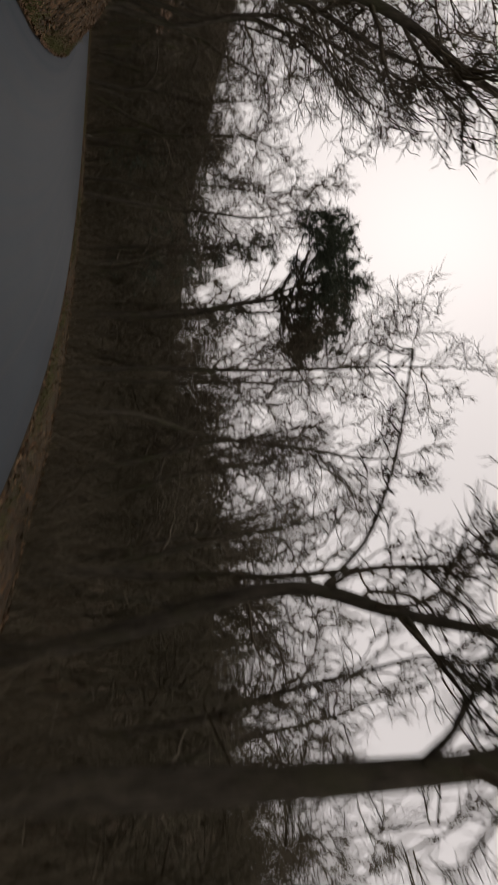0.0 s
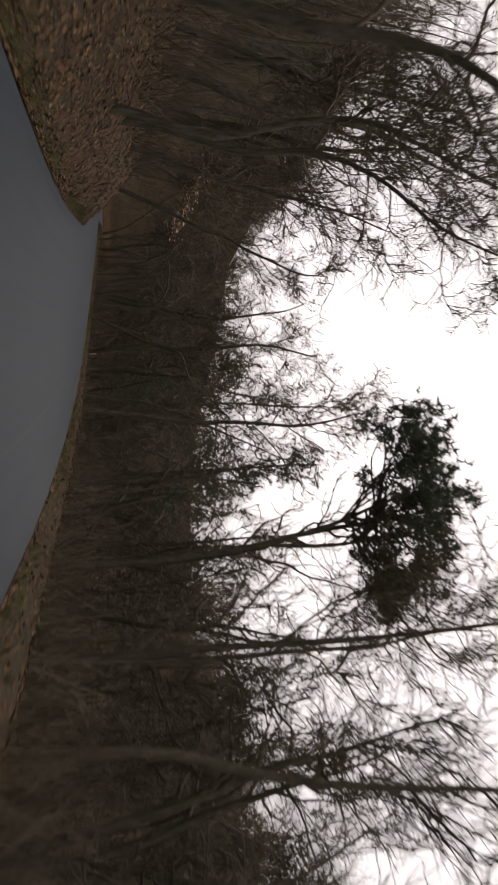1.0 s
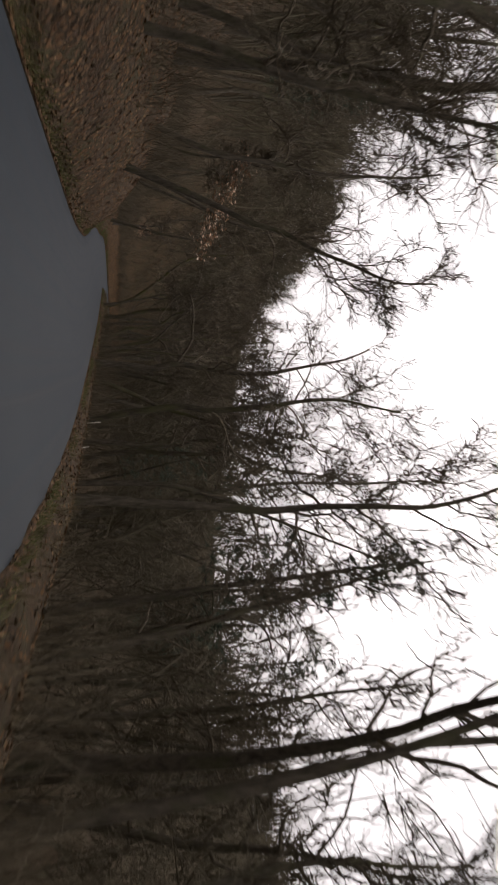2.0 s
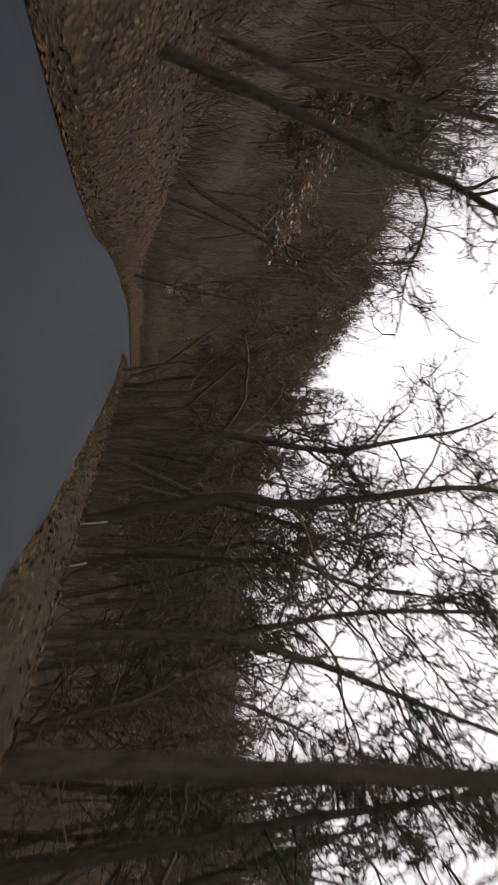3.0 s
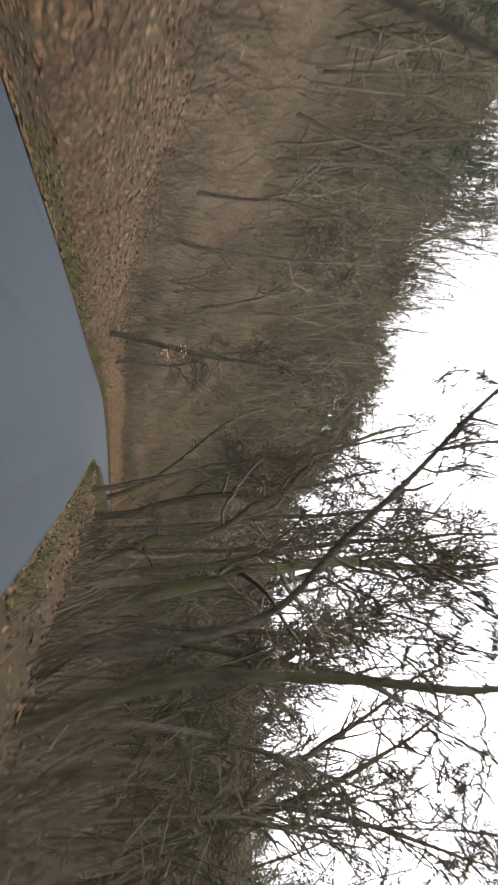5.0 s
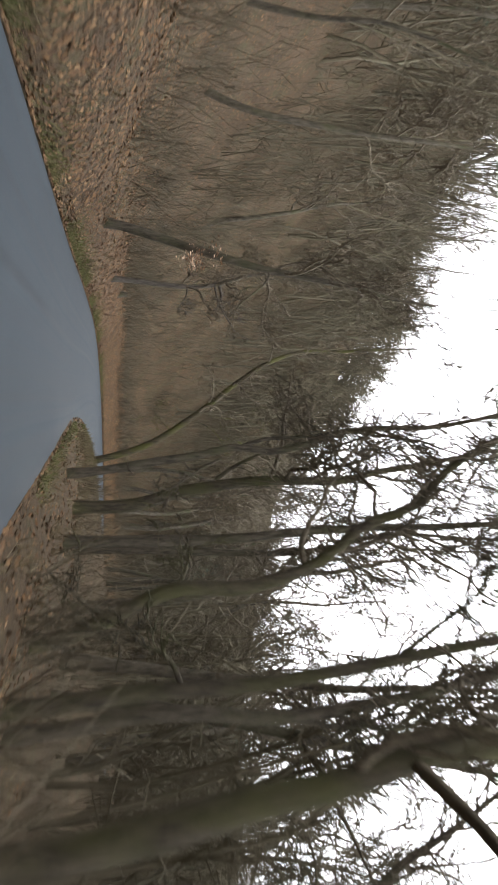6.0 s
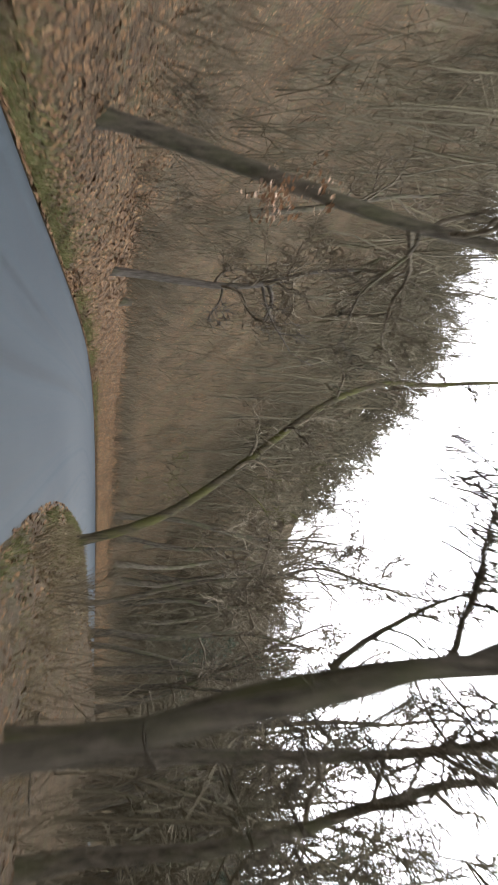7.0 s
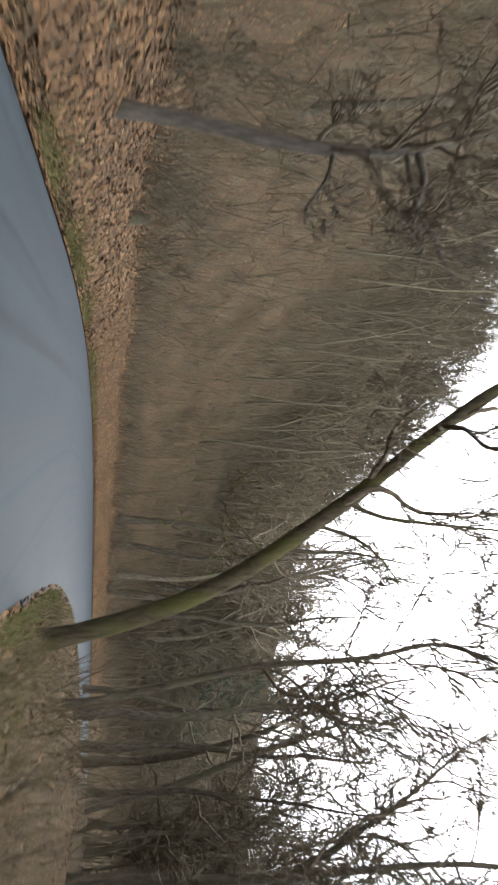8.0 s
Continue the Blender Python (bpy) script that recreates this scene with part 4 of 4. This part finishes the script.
def thicket(seed, count, side, y0=-85, y1=150, near=13, deep=110):
    rng = np.random.default_rng(seed)
    ys = rng.uniform(y0, y1, count * 3)
    off = (near if side < 0 else 6) + deep * rng.uniform(0, 1, count * 3) ** 1.1
    xs = LEFT(ys) - off if side < 0 else RIGHT(ys) + off
    if side == 0:
        t, r = rng.uniform(-0.5, math.pi + 0.6, count * 3), rng.uniform(72, 136, count * 3)
        xs, ys = 10 + r * np.cos(t), 18 + r * np.sin(t)
    keep = (np.hypot(xs - 15, ys - 25) < 148) & ((xs < LEFT(ys) - 5) | (xs > RIGHT(ys) + 5))
    xs, ys = xs[keep][:count], ys[keep][:count]
    foot = np.repeat(np.stack([xs, ys, land(xs, ys) - 0.1], 1), 5, 0)
    foot = foot + rng.normal(0, 0.4, foot.shape) * (1, 1, 0)
    n = len(foot)
    tip = foot + np.stack([rng.normal(0, 0.9, n), rng.normal(0, 0.9, n), rng.uniform(1.5, 6.0, n)], 1)
    v1, f1 = slivers(foot, tip, 0.075 if side == 0 else 0.03, rng)
    k = np.repeat(np.arange(n), 3)
    s_ = rng.uniform(0.25, 0.95, len(k))[:, None]
    c = foot[k] * (1 - s_) + tip[k] * s_
    v2, f2 = slivers(c, c + rng.normal(0, 0.55, c.shape) + np.array((0, 0, 0.5)), 0.055 if side == 0 else 0.02, rng)
    return np.concatenate([v1, v2]).tolist(), f1.tolist() + (f2 + len(v1)).tolist()


tagged(mesh_object("thicket", *thicket(205, 3400, -1), BRUSH, False), "thin grey-brown saplings and scrub on the hillside", "scrub", kind="stuff")
tagged(mesh_object("thicket", *thicket(210, 1700, -1, 36, 118, 6, 45), HAZED_STEM, False), "crowded thin bare saplings above the outer road edge", "scrub", kind="stuff")
tagged(mesh_object("thicket", *thicket(208, 3600, 0), BRUSH, False), "thin grey-brown scrub along the ridge", "scrub", kind="stuff")
tagged(mesh_object("thicket", *thicket(206, 1300, 1), BRUSH, False), "thin grey-brown saplings and scrub across the valley", "scrub", kind="stuff")

rng = np.random.default_rng(31)
store = [[], []]
for side, count, near, far in ((-1, 2600, 2.6, 26), (1, 900, 2.0, 32), (1, 650, 1.3, 6), (-1, 1900, 2.6, 30)):
    for _ in range(count):
        y = rng.uniform(42, 98) if far == 30 else rng.uniform(-68, 95 if far > 10 else 14)
        off = near + (far - near) * rng.uniform(0, 1) ** 1.5
        x = float(LEFT(y)) - off if side < 0 else float(RIGHT(y)) + off
        if not clear_of_road(x, y, 1.2) or (side > 0 and -31 < y < -11 and off < 5.5):
            continue
        z = float(land(x, y))
        for _ in range(int(rng.integers(4, 9))):
            v = np.array((rng.normal(0, 0.35), rng.normal(0, 0.35), 1.0)) * rng.uniform(0.5, 2.2)
            a = np.array((x + rng.normal(0, 0.2), y + rng.normal(0, 0.2), z - 0.05))
            w_ = np.cross(v, rng.normal(0, 1, 3))
            w_ *= 0.012 / (np.linalg.norm(w_) + 1e-9)
            mid = a + v * 0.55 + rng.normal(0, 0.08, 3)
            base = len(store[0])
            store[0].extend([tuple(a - w_), tuple(a + w_), tuple(mid + w_ * 0.7), tuple(mid - w_ * 0.7), tuple(a + v)])
            store[1].extend([(base, base + 1, base + 2, base + 3), (base + 3, base + 2, base + 4)])
            for _ in range(2):
                t = mid + (v * rng.uniform(0.1, 0.4) + rng.normal(0, 0.3, 3))
                base = len(store[0])
                store[0].extend([tuple(mid - w_ * 0.5), tuple(mid + w_ * 0.5), tuple(t)])
                store[1].append((base, base + 1, base + 2))
brush = mesh_object("brush", *store, BRUSH, False)
tagged(brush, "thin dry brown brush and saplings under the trees", "undergrowth", kind="stuff")


def litter(seed, count, side, near, far, power, size, y0=-64, y1=84):
    rng = np.random.default_rng(seed)
    ys = rng.uniform(y0, y1, count)
    off = near + (far - near) * rng.uniform(0, 1, count) ** power
    xs = LEFT(ys) - off if side < 0 else RIGHT(ys) + off
    zs = np.where(off < 0.05, 0.012, land(xs, ys)) + rng.uniform(0.0, 0.05, count) * np.clip(off + 0.2, 0.1, 1)
    store = leaf_store(rng, np.stack([xs, ys, zs], 1), size)
    gx = np.where(off < 0.35, 0, np.clip((land(xs + 0.1, ys) - land(xs - 0.1, ys)) / 0.2, -1.3, 1.3))
    gy = np.where(off < 0.35, 0, np.clip((land(xs, ys + 0.1) - land(xs, ys - 0.1)) / 0.2, -1.3, 1.3))
    v = np.array(store[0]).reshape(count, 4, 3)
    v[:, :, 2] += gx[:, None] * (v[:, :, 0] - xs[:, None]) + gy[:, None] * (v[:, :, 1] - ys[:, None])
    return [v.reshape(-1, 3).tolist(), store[1]]


store = litter(41, 165000, -1, -0.05, 14, 1.65, 0.09)
tagged(mesh_object("leaf_litter", *store, LITTER_LEAF, False), "thick layer of dry brown fallen leaves on the bank", "fallen leaves", kind="stuff")
store = litter(43, 26000, -1, -0.05, 4.5, 1.3, 0.12, 32, 92)
tagged(mesh_object("leaf_litter", *store, LITTER_LEAF, False), "drift of orange-brown fallen leaves along the outer road edge", "fallen leaves", kind="stuff")
store = litter(42, 26000, 1, -0.1, 7, 1.85, 0.09)
tagged(mesh_object("leaf_litter", *store, LITTER_LEAF, False), "dry brown fallen leaves on the road verge", "fallen leaves", kind="stuff")

rng = np.random.default_rng(51)
store = [[], []]
for side, count, y0, y1, wide in ((-1, 17000, -62, 70, 0.14), (-1, 13000, 8, 62, 0.26), (1, 11000, -62, 70, 0.14), (1, 5000, 24, 44, 0.9)):
    ys = rng.uniform(y0, y1, count)
    off = np.abs(rng.normal(0.12, wide, count))
    xs = LEFT(ys) - off if side < 0 else RIGHT(ys) + off
    keep = np.sin(ys * 0.35 + side) + np.sin(ys * 0.91) + rng.normal(0, 0.5, count) > -0.3
    for x, y, z in zip(xs[keep], ys[keep], land(xs[keep], ys[keep])):
        v = np.array((rng.normal(0, 0.05), rng.normal(0, 0.05), rng.uniform(0.06, 0.2)))
        a = rng.uniform(0, math.pi)
        w_ = np.array((math.cos(a), math.sin(a), 0)) * 0.008
        p = np.array((x, y, z - 0.01))
        base = len(store[0])
        store[0].extend([tuple(p - w_), tuple(p + w_), tuple(p + v)])
        store[1].append((base, base + 1, base + 2))
tagged(mesh_object("grass", *store, GRASS, False), "short yellow-green grass along the road edge", "grass", kind="stuff")


rng = np.random.default_rng(61)
store = [[], []]
for side, count, y0, y1, far in ((-1, 420, -60, 75, 6.0), (1, 260, 12, 52, 5.0), (1, 420, 25, 46, 4.0), (1, 200, -60, 12, 2.5)):
    for _ in range(count):
        y = rng.uniform(y0, y1)
        off = 0.35 + far * rng.uniform(0, 1) ** 1.4
        x = float(LEFT(y)) - off if side < 0 else float(RIGHT(y)) + off
        p0 = np.array((x, y, float(land(x, y)) - 0.02))
        for _ in range(int(rng.integers(7, 15))):
            v = np.array((rng.normal(0, 0.16), rng.normal(0, 0.16), rng.uniform(0.12, 0.42)))
            a = rng.uniform(0, math.pi)
            w_ = np.array((math.cos(a), math.sin(a), 0)) * 0.008
            p = p0 + np.array((rng.normal(0, 0.05), rng.normal(0, 0.05), 0))
            base = len(store[0])
            store[0].extend([tuple(p - w_), tuple(p + w_), tuple(p + v)])
            store[1].append((base, base + 1, base + 2))
tagged(mesh_object("dry_grass", *store, DRY_GRASS, False), "pale dry grass tufts between the fallen leaves", "grass", kind="stuff")


# ---------------------------------------------------------------- small things
def marker_stake(x, y, h, lean):
    z = float(land(x, y))
    store = [[], []]
    tube(store, [(0, 0, -0.15), (lean * 0.5, 0.0, h * 0.5), (lean, 0.01, h)], (0.02, 0.02, 0.017), 6)
    ob = mesh_object("marker_stake", *store, STAKE)
    ob.location = (x, y, z)
    return tagged(ob, "pale weathered wooden stake standing on the verge", "stake", "verge stakes")


marker_stake(5.6, -14.4, 0.85, -0.06)
marker_stake(6.6, -15.0, 0.75, -0.12)


def stump(x, y, r, h, seed):
    rng = np.random.default_rng(seed)
    z = float(land(x, y))
    e = empty_at("tree_stump", (x, y, z))
    tagged(e, "dark weathered tree stump on the leafy bank", "stump", "stumps")
    store = [[], []]
    line = [(0, 0, -0.2), (0, 0, 0.0), (0.01, 0, h * 0.35), (0.02, 0.01, h * 0.7), (0.03, 0.02, h)]
    tube(store, line, np.array((1.7, 1.45, 1.15, 1.0, 0.95)) * r, 12)
    vs = [tuple(np.array(v) * (1 + rng.normal(0, 0.05, 3) * (1, 1, 0))) for v in store[0]]
    part("bole", vs, store[1][:-1], BARK, e)
    disc = [v for v in vs[-12:]]
    top = [[*disc, (0.03, 0.02, h + 0.01)], [(k, (k + 1) % 12, 12) for k in range(12)]]
    part("cut_face", *top, CUT_WOOD, e, "weathered sawn face")


stump(-9.6, 46.0, 0.17, 0.5, 1)



def shrub(seed, stems):
    """A low leafless shrub at the origin: crooked stems from one root, each with its own twigs."""
    rng = np.random.default_rng(seed)
    e = new("shrub")
    for k in range(stems):
        a = 2 * math.pi * (k + rng.uniform(0, 0.8)) / stems
        store = [[], []]
        limb_mesh(rng, store, (0.08 * math.cos(a), 0.08 * math.sin(a), -0.1), (0.45 * math.cos(a), 0.45 * math.sin(a), 1.0),
                  rng.uniform(0.8, 1.7), rng.uniform(0.014, 0.026), 5, 5, 0.05, 5, 1.2)
        part("stem", *store, BARK, e)
    return e


rng = np.random.default_rng(77)
SHRUBS = [tagged(shrub(401, 7), "dark leafless shrub growing out of the fallen leaves", "shrub", "bank shrubs"),
          tagged(shrub(402, 5), "small dark leafless shrub on the leafy bank", "shrub", "bank shrubs")]
for k in range(30):
    y = 30 + 2.1 * k + rng.uniform(-0.8, 0.8)
    x = float(LEFT(y)) - rng.uniform(2.6, 6.0)
    m = pose(x, y, float(land(x, y)), 0, 0, rng.uniform(0, 360)) @ Matrix.Scale(rng.uniform(0.6, 1.15), 4)
    made = SHRUBS[k] if k < 2 else copy_thing(SHRUBS[k % 2], m)
    made.matrix_basis = m


def fallen_branch(seed, x, y, turn, length, r):
    rng = np.random.default_rng(seed)
    a = radians(turn)
    pts = []
    for s in np.linspace(0, length, 8):
        px, py = x + math.cos(a) * s + rng.normal(0, 0.06), y + math.sin(a) * s + rng.normal(0, 0.06)
        pts.append((px, py, float(land(px, py)) + r * 0.8))
    store = [[], []]
    tube(store, pts, np.linspace(r, r * 0.35, 8), 6)
    e = empty_at("fallen_branch", pts[0])
    tagged(e, "dead bare branch lying on the fallen leaves", "branch", "fallen branches")
    part("stem", *local(store, pts[0]), BARK, e)
    for _ in range(4):
        store = [[], []]
        q, d = along(np.array(pts), rng.uniform(0.2, 0.9))
        limb_mesh(rng, store, q, aside(rng, d, 40) + np.array((0, 0, 0.4)), length * 0.3, r * 0.4, 2, 2, 0.02, 4)
        part("twig", *local(store, pts[0]), TWIG, e)


for k, (x, y, turn, ln, r) in enumerate([(-7.5, -4, 100, 2.5, 0.05), (-6.5, 8, 140, 2.2, 0.04), (3.5, 30, 20, 3.0, 0.05),
                                         (2.2, 36, 70, 2.4, 0.04), (6.0, 4, 110, 2.6, 0.05), (5.5, -33, 70, 2.8, 0.05)]):
    fallen_branch(300 + k, x, y, turn, ln, r)
